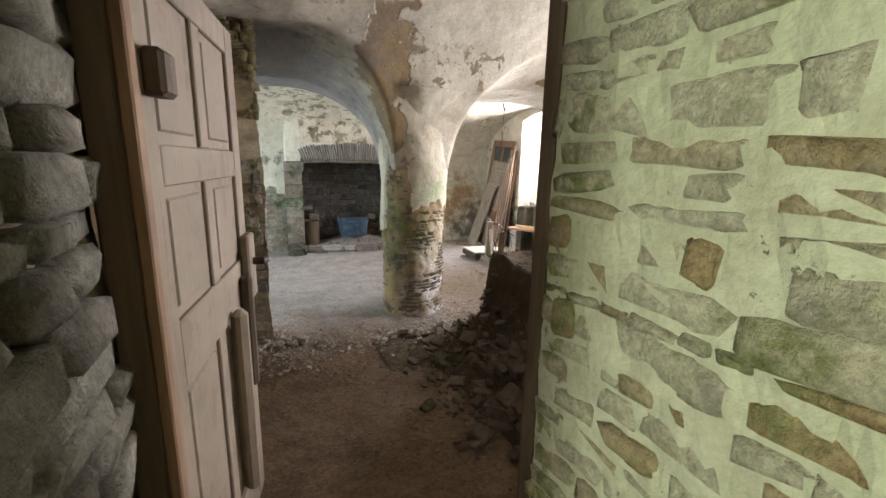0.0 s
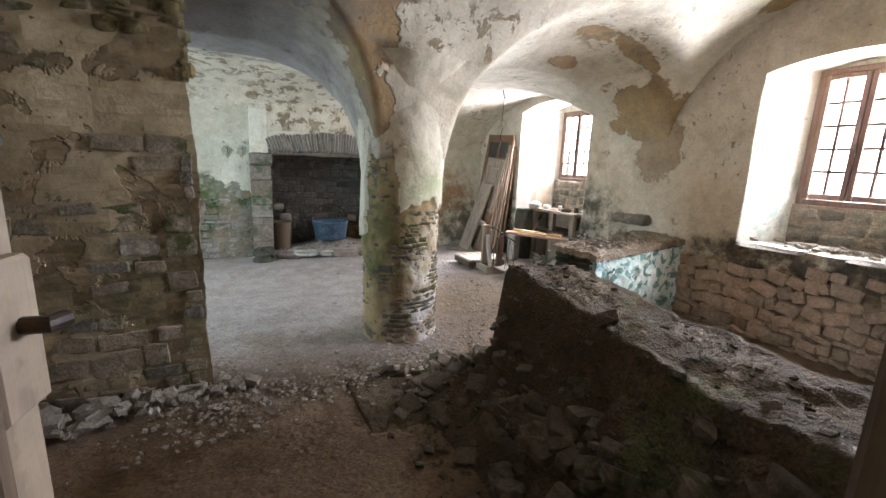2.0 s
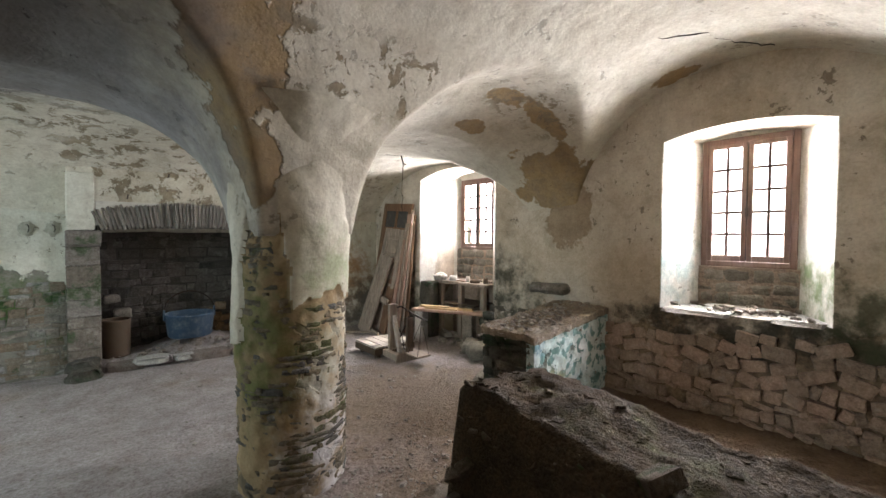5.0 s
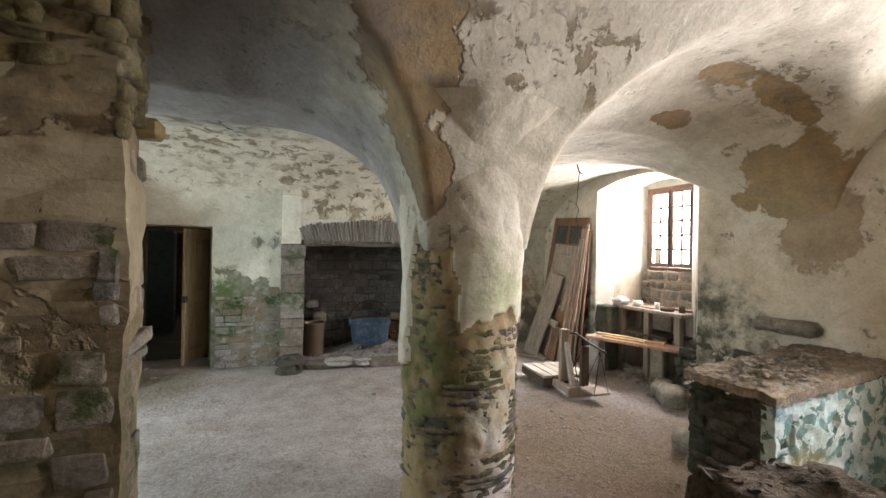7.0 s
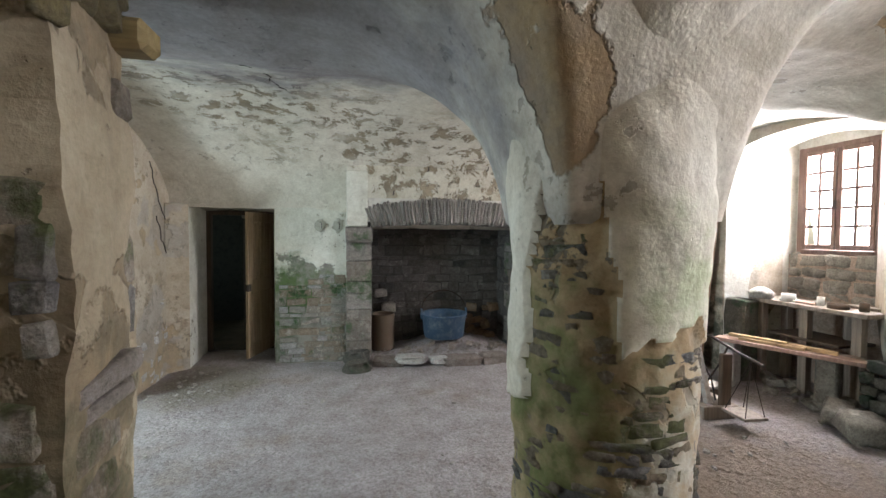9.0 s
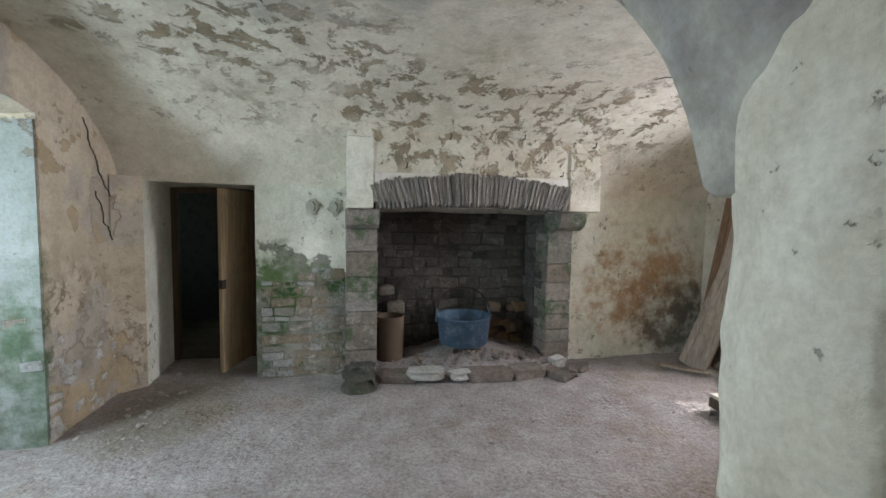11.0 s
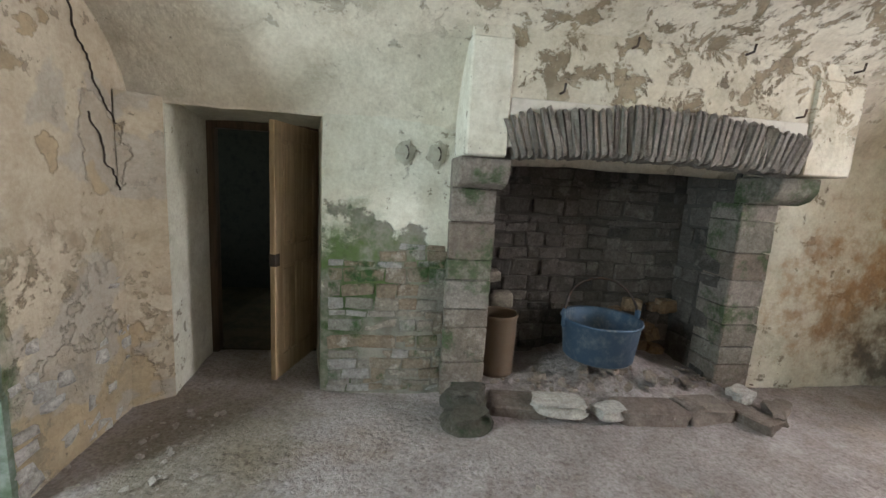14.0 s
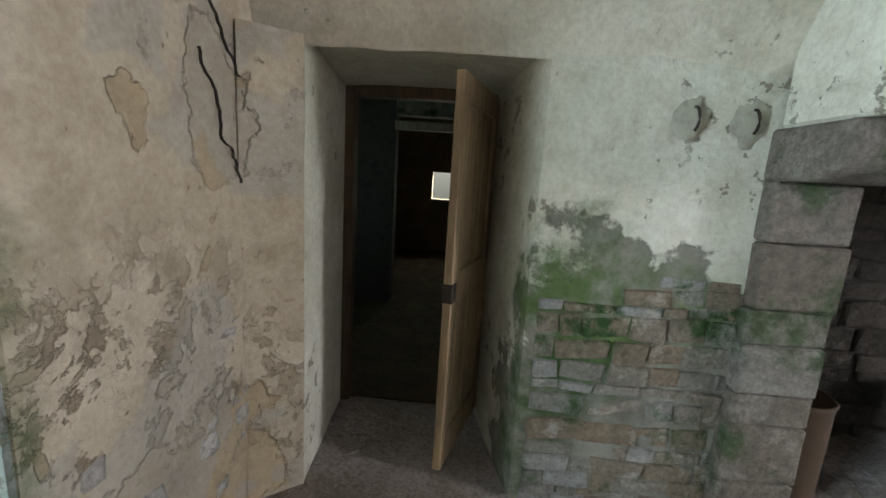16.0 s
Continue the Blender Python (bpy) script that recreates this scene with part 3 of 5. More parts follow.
# outer walls
wall_hearth = wall("wall_north", (-2.9, HEARTHY, 0), (1, 0, 0), (0, -1, 0), 9.2, -0.1, 3.4, 0.85, M_HEARTH,
                   [(1.53, 2.59, -0.1, 2.17, 1.475, 2.42, -0.1, 2.10, 0.03), (3.86, 6.02, -0.1, 2.3, 3.86, 6.02, -0.1, 2.3)], label="white plaster wall, greenish and mossy low down")
wall_win = wall("wall_east", (WALLX, 0.6, 0), (0, 1, 0), (-1, 0, 0), 9.4, -0.1, 3.9, 0.72, M_WINWALL,
                [(1.60, 3.02, 1.03, 2.86, 1.92, 2.79, 1.03, 2.92, 0.10), (5.40, 7.22, -0.1, 2.84, 6.05, 7.04, 1.0, 2.91, 0.14)], label="thick damp-stained plaster wall with two window niches")
wall_left = wall("wall_west", (LEFTX, 0.5, 0), (0, 1, 0), (1, 0, 0), 9.4, -0.1, 3.9, 0.75, M_LEFT,
                 [(5.5, 7.66, -0.1, 2.5, 5.7, 7.6, -0.1, 2.4, 0.12)], label="cracked ochre plaster wall")
wall_entry = wall("wall_south", (-1.9, ENTRYY, 0), (1, 0, 0), (0, 1, 0), 7.6, -0.1, 3.9, 0.9, M_PLASTER,
                  [(1.57, 2.80, -0.1, 2.5, 1.53, 2.80, -0.1, 2.5, 0.08)], label="thick stone wall with the entry doorway")

# pier at the end of the arcade
bm = bmesh.new()
n = 26
rings = []
for j in range(73):
    z = -0.05 + 3.65 * j / 72
    ring = []
    pts = []
    for k in range(14):
        pts.append((-1.7 + 1.8 * k / 14, 4.44))
    for k in range(10):
        pts.append((0.11 - 0.006 * k, 4.44 + 0.44 * k / 10))
    for k in range(15):
        pts.append((0.05 - 1.75 * k / 14, 4.88))
    for x, y in pts:
        lean = 0.10 * max(0, (z - 2.0)) if z > 2 else 0
        ring.append(bm.verts.new((x - lean * 0.6 + wob((x, y, z), 2.2, 0.03) + wob((x, y, z), 11, 0.014), y + wob((x, y, z), 2.2, 0.03, 5) + wob((x, y, z), 11, 0.025, 3), z)))
    rings.append(ring)
for a, b in zip(rings, rings[1:]):
    for k in range(len(a)):
        bm.faces.new((a[k], a[(k + 1) % len(a)], b[(k + 1) % len(a)], b[k]))
pier = tagged(part("wall_pier", bm, M_PIER), "ragged stone pier with broken ochre plaster", "pier", "", "structure")

# the pillar
pillar = thing("pillar", (PX, PY, 0), "round stone pillar with peeling plaster carrying the vaults", "pillar", "", "structure")


def pillar_bare(s, z):
    """Where the plaster has fallen: the lower shaft, and a tongue that runs up to the springing."""
    a = math.degrees(s / PR) % 360
    c = (math.cos(math.radians(a)), math.sin(math.radians(a)), z)
    rag = wob(c, 4, 0.07) + wob(c, 11, 0.035)
    low = 1.38 + 0.05 * math.sin(math.radians(a * 4)) if a > 205 else 1.05
    if z < low + rag:
        return True
    up = min(1.0, max(0.0, (2.2 - z) / 0.8))
    k = rag * 90
    return 217 - 26 * up ** 0.6 + k < a < 219 + 29 * up ** 0.55 + k and z < 2.2


SIDES, LEVELS = 150, 170
bm = bmesh.new()
rings, bare = [], {}
for j in range(LEVELS):
    z = -0.05 + 2.75 * j / (LEVELS - 1)
    ring = []
    for k in range(SIDES):
        a = 2 * math.pi * k / SIDES
        r = PR + 0.035 * min(1, max(0, (z - 1.6) / 0.6)) ** 2 + 0.9 * max(0, z - 2.3) ** 1.5
        p = (PX + r * math.cos(a), PY + r * math.sin(a), z)
        bare[j, k] = pillar_bare(a * PR, z)
        r += wob(p, 3, 0.02) + wob(p, 9, 0.009) + wob(p, 24, 0.0015) - (0.026 - wob(p, 16, 0.010) if bare[j, k] else 0)
        ring.append(bm.verts.new((PX + r * math.cos(a), PY + r * math.sin(a), z)))
    rings.append(ring)
for j, (a, b) in enumerate(zip(rings, rings[1:])):
    for k in range(SIDES):
        f = bm.faces.new((a[k], a[(k + 1) % SIDES], b[(k + 1) % SIDES], b[k]))
        f.material_index = 1 if bare[j, k] else 0
shaft = part("shaft", bm, M_PILLAR, pillar, "", True)
shaft.data.materials.append(M_PILLARBED)

# ---- windows ----
def window(name, x, y0, y1, z0, z1, label):
    w = thing(name, (x, (y0 + y1) / 2, z0), label, "window", "casement windows", "structure")
    fr = bmesh.new()
    box(fr, x - 0.05, x + 0.05, y0, y0 + 0.06, z0, z1)
    box(fr, x - 0.05, x + 0.05, y1 - 0.06, y1, z0, z1)
    box(fr, x - 0.047, x + 0.047, y0 + 0.06, y1 - 0.06, z1 - 0.06, z1)
    box(fr, x - 0.06, x + 0.047, y0 + 0.06, y1 - 0.06, z0, z0 + 0.06)
    part("window_frame", fr, M_FRAMEWOOD, w)
    mid = (y0 + y1) / 2
    for a, b in ((y0 + 0.06, mid), (mid, y1 - 0.06)):
        s = bmesh.new()
        box(s, x - 0.06, x - 0.01, a + 0.002, a + 0.052, z0 + 0.062, z1 - 0.062)
        box(s, x - 0.06, x - 0.01, b - 0.052, b - 0.002, z0 + 0.062, z1 - 0.062)
        box(s, x - 0.058, x - 0.012, a + 0.052, b - 0.052, z0 + 0.062, z0 + 0.125)
        box(s, x - 0.058, x - 0.012, a + 0.052, b - 0.052, z1 - 0.112, z1 - 0.062)
        sash = part("sash", s, M_FRAMEWOOD, w)
        ga, gb, g0, g1 = a + 0.052, b - 0.052, z0 + 0.125, z1 - 0.112
        bars = bmesh.new()
        box(bars, x - 0.05, x - 0.02, (ga + gb) / 2 - 0.015, (ga + gb) / 2 + 0.015, g0, g1, None, 0.003)
        for k in range(1, 5):
            z = g0 + (g1 - g0) * k / 5
            box(bars, x - 0.048, x - 0.022, ga, gb, z - 0.015, z + 0.015, None, 0.003)
        part("glazing_bars", bars, M_FRAMEWOOD, sash)
        for c in range(2):
            for k in range(5):
                p0, p1 = ga + (gb - ga) * c / 2 + 0.008, ga + (gb - ga) * (c + 1) / 2 - 0.008
                q0, q1 = g0 + (g1 - g0) * k / 5 + 0.008, g0 + (g1 - g0) * (k + 1) / 5 - 0.008
                pane = boxed("pane", x - 0.037, x - 0.033, p0, p1, q0, q1, M_GLASS, sash, None, 0)
                pane.visible_shadow = False
    h = bmesh.new()
    beam(h, (x - 0.068, mid, z0 + 0.08), (x - 0.068, mid, z1 - 0.08), 0.007)
    box(h, x - 0.085, x - 0.06, mid - 0.014, mid + 0.014, z0 + 0.55, z0 + 0.66)
    part("espagnolette", h, M_IRON, w, "rusty iron bolt rod")
    return w


window("window_1", 6.17, 2.52, 3.39, 1.49, 2.93, "red-brown wooden casement window with twenty small panes")
window("window_2", 6.41, 6.70, 7.59, 1.56, 2.90, "red-brown wooden casement window above the workbench")
# masonry under and around the casements
boxed("window_apron_a", 6.12, 6.32, 2.45, 3.45, 1.0, 1.488, M_PSTONE)
boxed("window_apron_b", 6.30, 6.56, 6.62, 7.66, -0.05, 1.558, M_PSTONE)
for nm in ("window_apron_a", "window_apron_b"):
    tagged(bpy.data.objects[nm], "rough masonry panel below a window", "wall", "", "structure")
for x, y0, y1, z1 in ((6.14, 2.48, 3.43, 2.93), (6.38, 6.66, 7.63, 2.90)):
    bm = bmesh.new()
    box(bm, x + 0.0, x + 0.16, y0 - 0.4, y0 + 0.04, 0.9, 3.3, None, 0)
    box(bm, x + 0.0, x + 0.16, y1 - 0.04, y1 + 0.4, 0.9, 3.3, None, 0)
    box(bm, x + 0.002, x + 0.158, y0 + 0.04, y1 - 0.04, z1 + 0.0, 3.3, None, 0)
    tagged(part("wall_reveal", bm, M_NICHE), "white plaster rebate round the window frame", "wall", "", "structure")
# niche linings in brighter plaster
def lining(name, quads, material, label):
    bm = bmesh.new()
    for q in quads:
        a, b, c, d = [Vector(p) for p in q]
        nrm = (b - a).cross(d - a).normalized() * 0.03
        vs = {}
        for i in range(9):
            for j in range(9):
                u, v = i / 8, j / 8
                p = (a * (1 - u) + b * u) * (1 - v) + (d * (1 - u) + c * u) * v
                vs[i, j, 0] = bm.verts.new(p + nrm * (0.3 + wob(p, 4, 0.3)))
                vs[i, j, 1] = bm.verts.new(p - nrm)
        for i in range(8):
            for j in range(8):
                bm.faces.new([vs[i + p, j + r, 0] for p, r in ((0, 0), (1, 0), (1, 1), (0, 1))])
        for k in range(8):
            for e in (((k, 0), (k + 1, 0)), ((k, 8), (k + 1, 8)), ((0, k), (0, k + 1)), ((8, k), (8, k + 1))):
                bm.faces.new([vs[(*e[0], 0)], vs[(*e[1], 0)], vs[(*e[1], 1)], vs[(*e[0], 1)]])
    bmesh.ops.recalc_face_normals(bm, faces=bm.faces)
    return tagged(part(name, bm, material), label, "wall", "", "structure")


lining("niche_lining", [((5.51, 3.62, 1.0), (6.2, 3.39, 1.0), (6.2, 3.39, 2.96), (5.51, 3.62, 2.86)), ((6.2, 2.52, 1.0), (5.51, 2.2, 1.0), (5.51, 2.2, 2.86), (6.2, 2.52, 2.96))], M_NICHE, "bright white plaster cheeks of the window niche")
lining("niche_lining", [((5.51, 7.82, -0.05), (6.42, 7.61, -0.05), (6.42, 7.61, 2.95), (5.51, 7.82, 2.84)), ((6.42, 6.68, -0.05), (5.51, 6.0, -0.05), (5.51, 6.0, 2.84), (6.42, 6.68, 2.95))], M_NICHE, "bright white plaster cheeks of the window niche")

# ---- rooms that close the place ----
def shell(name, boxes, material, label, category="wall"):
    bm = bmesh.new()
    for b in boxes:
        box(bm, *b, None, 0)
    return tagged(part(name, bm, material), label, category, "", "structure")


wall("wall_porch", (-2.2, -2.1, 0), (0, 1, 0), (1, 0, 0), 2.3, -0.1, 3.4, 0.15, M_PLASTER, [(0.5, 1.3, 1.2, 2.6, 0.5, 1.3, 1.2, 2.6)], label="plain wall with a window opening beside the entry")
shell("wall_porch_side", [(-2.2, 2.2, -2.25, -2.1, -0.1, 3.4), (2.2, 2.35, -2.1, 0.2, -0.1, 3.4)], M_PLASTER, "plain side walls behind the entry")
shell("ceiling_porch", [(-2.35, 2.35, -2.1, 0.25, 3.4, 3.55)], M_PLASTER, "plain ceiling behind the entry", "ceiling")
wall("wall_alcove", (-2.95, 5.4, 0), (0, 1, 0), (1, 0, 0), 3.0, -0.1, 3.0, 0.15, M_PLASTER, [(0.95, 1.95, 0.9, 2.5, 0.95, 1.95, 0.9, 2.5)], label="back wall of the side alcove with its opening")
shell("wall_alcove_side", [(-3.1, -2.30, 5.45, 5.98, -0.1, 3.0), (-3.1, -2.30, 8.12, 8.6, -0.1, 3.0)], M_PLASTER, "side walls of the alcove")
shell("ceiling_alcove", [(-3.1, -2.30, 5.4, 8.6, 2.52, 2.7)], M_PLASTER, "alcove ceiling", "ceiling")
shell("wall_backroom", [(-3.1, -2.9, 10.13, 10.9, -0.1, 2.9), (-3.1, -2.9, 11.6, 16.2, -0.1, 2.9), (-3.1, -2.9, 10.9, 11.6, -0.1, 1.1), (-3.1, -2.9, 10.9, 11.6, 2.3, 2.9), (0.9, 1.1, 10.13, 16.2, -0.1, 2.9), (-2.9, -1.33, 16.0, 16.2, -0.1, 2.9), (-0.93, 0.9, 16.0, 16.2, -0.1, 2.9),
                        (-1.33, -0.93, 16.0, 16.2, -0.1, 1.08), (-1.33, -0.93, 16.0, 16.2, 1.63, 2.9)], M_LEFT, "dim walls of the back room")
# Dark ceiling and partition materials put the back room's dimness into colour.
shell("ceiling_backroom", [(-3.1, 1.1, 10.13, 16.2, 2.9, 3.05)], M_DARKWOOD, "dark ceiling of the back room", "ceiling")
shell("floor_backroom", [(-3.1, 1.1, 10.12, 16.2, -0.2, -0.01)], M_EARTH, "dark earth floor of the back room", "floor")
# An added partition, near-black in place of the unlit depth behind the door.
shell("wall_partition", [(-2.9, -1.5, 12.4, 12.6, -0.05, 2.9), (-0.75, 0.9, 12.4, 12.6, -0.05, 2.9)], M_SMORTAR, "added partition, near-black for the back room's dimness")
lint = thing("ceiling_beam", (-1.1, 12.4, 2.2), "pale painted beam across the back room", "beam")
boxed("beam", -1.5, -0.75, 12.36, 12.56, 2.25, 2.75, M_FSTONE, lint)
boxed("batten", -1.5, -0.75, 12.30, 12.36, 2.08, 2.18, M_OLDWOOD, lint)

# ---- fireplace ----
fireplace = thing("fireplace", (2.05, 9.1, 0), "great open stone fireplace with a slate flat arch and sooty back", "fireplace", "", "structure")
bm = bmesh.new()
box(bm, 0.70, 3.40, 9.90, 10.2, -0.05, 3.2, None, 0)
box(bm, 0.80, 0.972, 9.275, 9.90, -0.05, 3.2, None, 0)
box(bm, 3.108, 3.30, 9.275, 9.90, -0.05, 3.2, None, 0)
part("fireback", bm, M_SMORTAR, fireplace, "soot-blackened masonry")
bm = bmesh.new()
box(bm, 0.66, 3.52, 8.80, 9.02, 2.10, 3.2, None, 0.01)
box(bm, 0.66, 0.90, 9.02, 9.30, 2.10, 3.2, None, 0.01)
box(bm, 3.28, 3.52, 9.02, 9.30, 2.10, 3.2, None, 0.01)
bmesh.ops.subdivide_edges(bm, edges=bm.edges[:], cuts=5, use_grid_fill=True)
for v in bm.verts:
    v.co.y += wob(v.co, 3, 0.012)
part("hood", bm, M_HOOD, fireplace, "flaking white plaster hood")
bm = bmesh.new()
box(bm, 0.655, 0.925, 8.776, 9.26, 1.875, 2.60, None, 0.012)
part("springer", bm, M_HEARTH, fireplace)
bm = bmesh.new()
box(bm, 3.13, 3.53, 8.776, 9.26, 1.885, 2.55, None, 0.012)
part("springer", bm, M_HOOD, fireplace)
N = 46
for k in range(N):
    u = (k + 0.5) / N
    x = 0.925 + 2.205 * u
    arch = 4 * u * (1 - u)
    zb, zt = 1.865 + 0.055 * arch, 2.15 + 0.11 * arch + random.uniform(-0.015, 0.015)
    lean = (0.5 - u) * 44 + random.uniform(-2.5, 2.5)
    m = Matrix.Translation((x, 8.90, (zb + zt) / 2)) @ pose(0, 0, 0, 0, lean * -1, 0) @ Matrix.Diagonal((2.205 / N * random.uniform(0.72, 0.93), 0.26 + random.uniform(0, 0.02), (zt - zb) * 1.02, 1))
    piece("voussoir", FLAGS, M_VOUS, fireplace, m)
boxed("arch_core", 0.93, 3.12, 8.787, 9.0, 1.94, 2.25, M_LIMEMORTAR, fireplace)
for x0, x1 in ((0.65, 0.985), (3.095, 3.42)):
    bm = bmesh.new()
    pr = [(9.30, 1.66), (9.02, 1.66), (8.93, 1.70), (8.88, 1.77), (8.88, 1.872), (9.30, 1.872)]
    f0 = [bm.verts.new((x0 - 0.01, y, z)) for y, z in pr]
    f1 = [bm.verts.new((x1 + 0.01, y, z)) for y, z in pr]
    bm.faces.new(f0), bm.faces.new(reversed(f1))
    for k in range(6):
        bm.faces.new((f0[k], f1[k], f1[(k + 1) % 6], f0[(k + 1) % 6]))
    bmesh.ops.recalc_face_normals(bm, faces=bm.faces)
    bmesh.ops.bevel(bm, geom=bm.edges[:], offset=0.012, segments=1, affect="EDGES")
    part("corbel", bm, M_JAMB, fireplace)
    z = -0.02
    while z < 1.60:
        h = min(random.uniform(0.14, 0.3), 1.66 - z)
        if 1.66 - z - h < 0.1:
            h = 1.66 - z
        m = Matrix.Translation(((x0 + x1) / 2, 9.36 + random.uniform(-0.006, 0.006), z + h / 2)) @ Matrix.Diagonal((x1 - x0 + 0.015, 0.34, h - 0.005, 1))
        piece("jamb_block", BLOCKS, M_JAMB, fireplace, m)
        z += h
courses(fireplace, flat((3.108, 9.30, 0), (0, 1, 0), (-1, 0, 0)), 0, 0.6, 0, 2.0, M_SSTONE, (0.12, 0.22), (0.18, 0.4), kind=FLAGS, proud=0.02, name="fireback_stone")
courses(fireplace, flat((0.972, 9.30, 0), (0, 1, 0), (1, 0, 0)), 0, 0.6, 0, 2.0, M_SSTONE, (0.12, 0.22), (0.18, 0.4), kind=FLAGS, proud=0.02, name="fireback_stone")
courses(fireplace, flat((0.96, 9.90, 0), (1, 0, 0), (0, -1, 0)), 0, 2.16, 0, 2.2, M_SSTONE, (0.06, 0.17), (0.10, 0.36), kind=ASHLAR, proud=0.025, name="fireback_stone")
for k, (z, s) in enumerate(((0.22, 0.2), (0.42, 0.16), (0.62, 0.18), (0.5, 0.14), (0.85, 0.15))):
    piece("fireback_stone", STONES, M_LSTONE, fireplace, pose(1.02 + 0.13 * (k % 3), 9.83, z, 4, 3, 8) @ Matrix.Diagonal((s * 1.3, 0.14, s * 0.8, 1)))
for k in range(16):
    piece("fireback_stone", ASHLAR, M_RUBBLE, fireplace, pose(2.45 + 0.6 * random.random(), 9.84 + random.uniform(-0.03, 0.02), 0.12 + 0.5 * random.random() ** 1.4, random.uniform(-9, 9), random.uniform(-14, 14), random.uniform(-9, 9)) @ Matrix.Diagonal((random.uniform(0.1, 0.22), 0.12, random.uniform(0.06, 0.13), 1)))
# iron hooks in the hood
for x, z in ((0.97, 2.82), (1.26, 2.30), (1.72, 2.62), (2.2, 2.72), (2.55, 2.66), (3.02, 2.28), (3.42, 2.62)):
    hook = thing("iron_hook", (x, 8.79, z), "small rusty iron hook in the plaster", "hook", "hooks on the hood")
    rod("shank", [(x, 8.83, z), (x, 8.74, z), (x + 0.004, 8.735, z + 0.05)], 0.008, M_IRON, hook)
for x in (0.29, 0.53):
    ring = thing("wall_ring", (x, 9.25, 1.9), "iron ring set in a hollow of the plaster", "ring", "wall rings")
    bm = bmesh.new()
    bmesh.ops.create_icosphere(bm, subdivisions=3, radius=1)
    for v in bm.verts:
        c = v.co.copy()
        v.co = Vector((x + c.x * 0.065 * (1 + wob(c, 2, 0.5, x)), 9.262 + c.y * 0.012, 1.89 + c.z * 0.085 * (1 + wob(c, 2, 0.5, x))))
    part("hollow", bm, M_PALEMORTAR, ring, "grey hollow broken in the plaster")
    rod("ring", [(x + 0.022 * math.cos(a * 0.5 - 1.2), 9.235, 1.89 + 0.05 * math.sin(a * 0.5 - 1.2)) for a in range(7)], 0.006, M_IRON, ring)

# hearth stones
for nm, x0, x1, y0, y1, z1, rz in (("kerb_stone", 1.00, 1.42, 8.84, 9.12, 0.07, -8), ("kerb_stone", 1.95, 2.48, 8.70, 8.95, 0.09, -4), ("kerb_stone", 2.50, 2.88, 8.70, 8.96, 0.10, 2), ("kerb_stone", 2.92, 3.12, 8.55, 8.90, 0.07, 25)):
    t = thing(nm, ((x0 + x1) / 2, (y0 + y1) / 2, 0), "flat worn grey-brown hearth kerb stone", "stone", "hearth kerb")
    piece("slab", FLAGS, M_KERB, t, pose((x0 + x1) / 2, (y0 + y1) / 2, z1 / 2 - 0.02, 0, 0, rz) @ Matrix.Diagonal((x1 - x0, y1 - y0, z1 + 0.04, 1)))
for x, y, z, sx, sy, sz, rz, mat, lab in ((1.52, 8.88, 0.07, 0.42, 0.26, 0.09, -12, M_PALE, "pale broken flat stone slab by the hearth"), (1.88, 8.80, 0.06, 0.24, 0.18, 0.08, 10, M_PALE, "pale broken stone piece by the hearth"),
                                          (0.80, 8.78, 0.05, 0.34, 0.30, 0.16, 8, M_DARKROCK, "dark damp rock at the fireplace foot"), (0.78, 8.90, 0.14, 0.30, 0.24, 0.14, -15, M_DARKROCK, "dark rock lying on another rock"),
                                          (3.22, 8.72, 0.05, 0.32, 0.11, 0.09, 60, M_KERB, "narrow broken stone by the hearth"), (3.38, 8.82, 0.04, 0.26, 0.12, 0.08, 30, M_KERB, "narrow broken stone by the hearth"), (3.15, 8.98, 0.07, 0.18, 0.16, 0.12, 10, M_PALE, "pale chunk of stone by the jamb")):
    t = thing("loose_stone", (x, y, 0), lab, "stone", "loose hearth stones")
    bm = bmesh.new()
    bmesh.ops.create_icosphere(bm, subdivisions=3, radius=0.5)
    for v in bm.verts:
        c = v.co.copy()
        v.co = Vector([max(-0.31, min(0.31, q)) for q in c]) * 1.25 + Vector((wob(c, 2.2, 0.22, x), wob(c, 2.2, 0.22, y), wob(c, 4, 0.10, x + y)))
    bmesh.ops.transform(bm, matrix=pose(x, y, z, 0, 0, rz) @ Matrix.Diagonal((sx * 1.2, sy * 1.2, sz * 1.2, 1)), verts=bm.verts)
    part("rock", bm, mat, t)

# ash and rubble heap in the hearth
bm = bmesh.new()
vs = {}
for i in range(41):
    for j in range(21):
        x, y = 0.97 + 2.15 * i / 40, 8.92 + 0.97 * j / 20
        z = 0.05 + 0.16 * math.exp(-((x - 2.25) / 0.55) ** 2) * min(1, max(0, (y - 8.95) / 0.4)) + wob((x, y, 0), 9, 0.02) + wob((x, y, 2), 25, 0.012)
        if j == 0:
            z = -0.02
        vs[i, j] = bm.verts.new((x, y, z))
for i in range(40):
    for j in range(20):
        bm.faces.new((vs[i, j], vs[i + 1, j], vs[i + 1, j + 1], vs[i, j + 1]))
tagged(part("ash_heap", bm, M_FLOOR), "low heap of ash and crumbled masonry in the hearth", "rubble", "", "stuff")


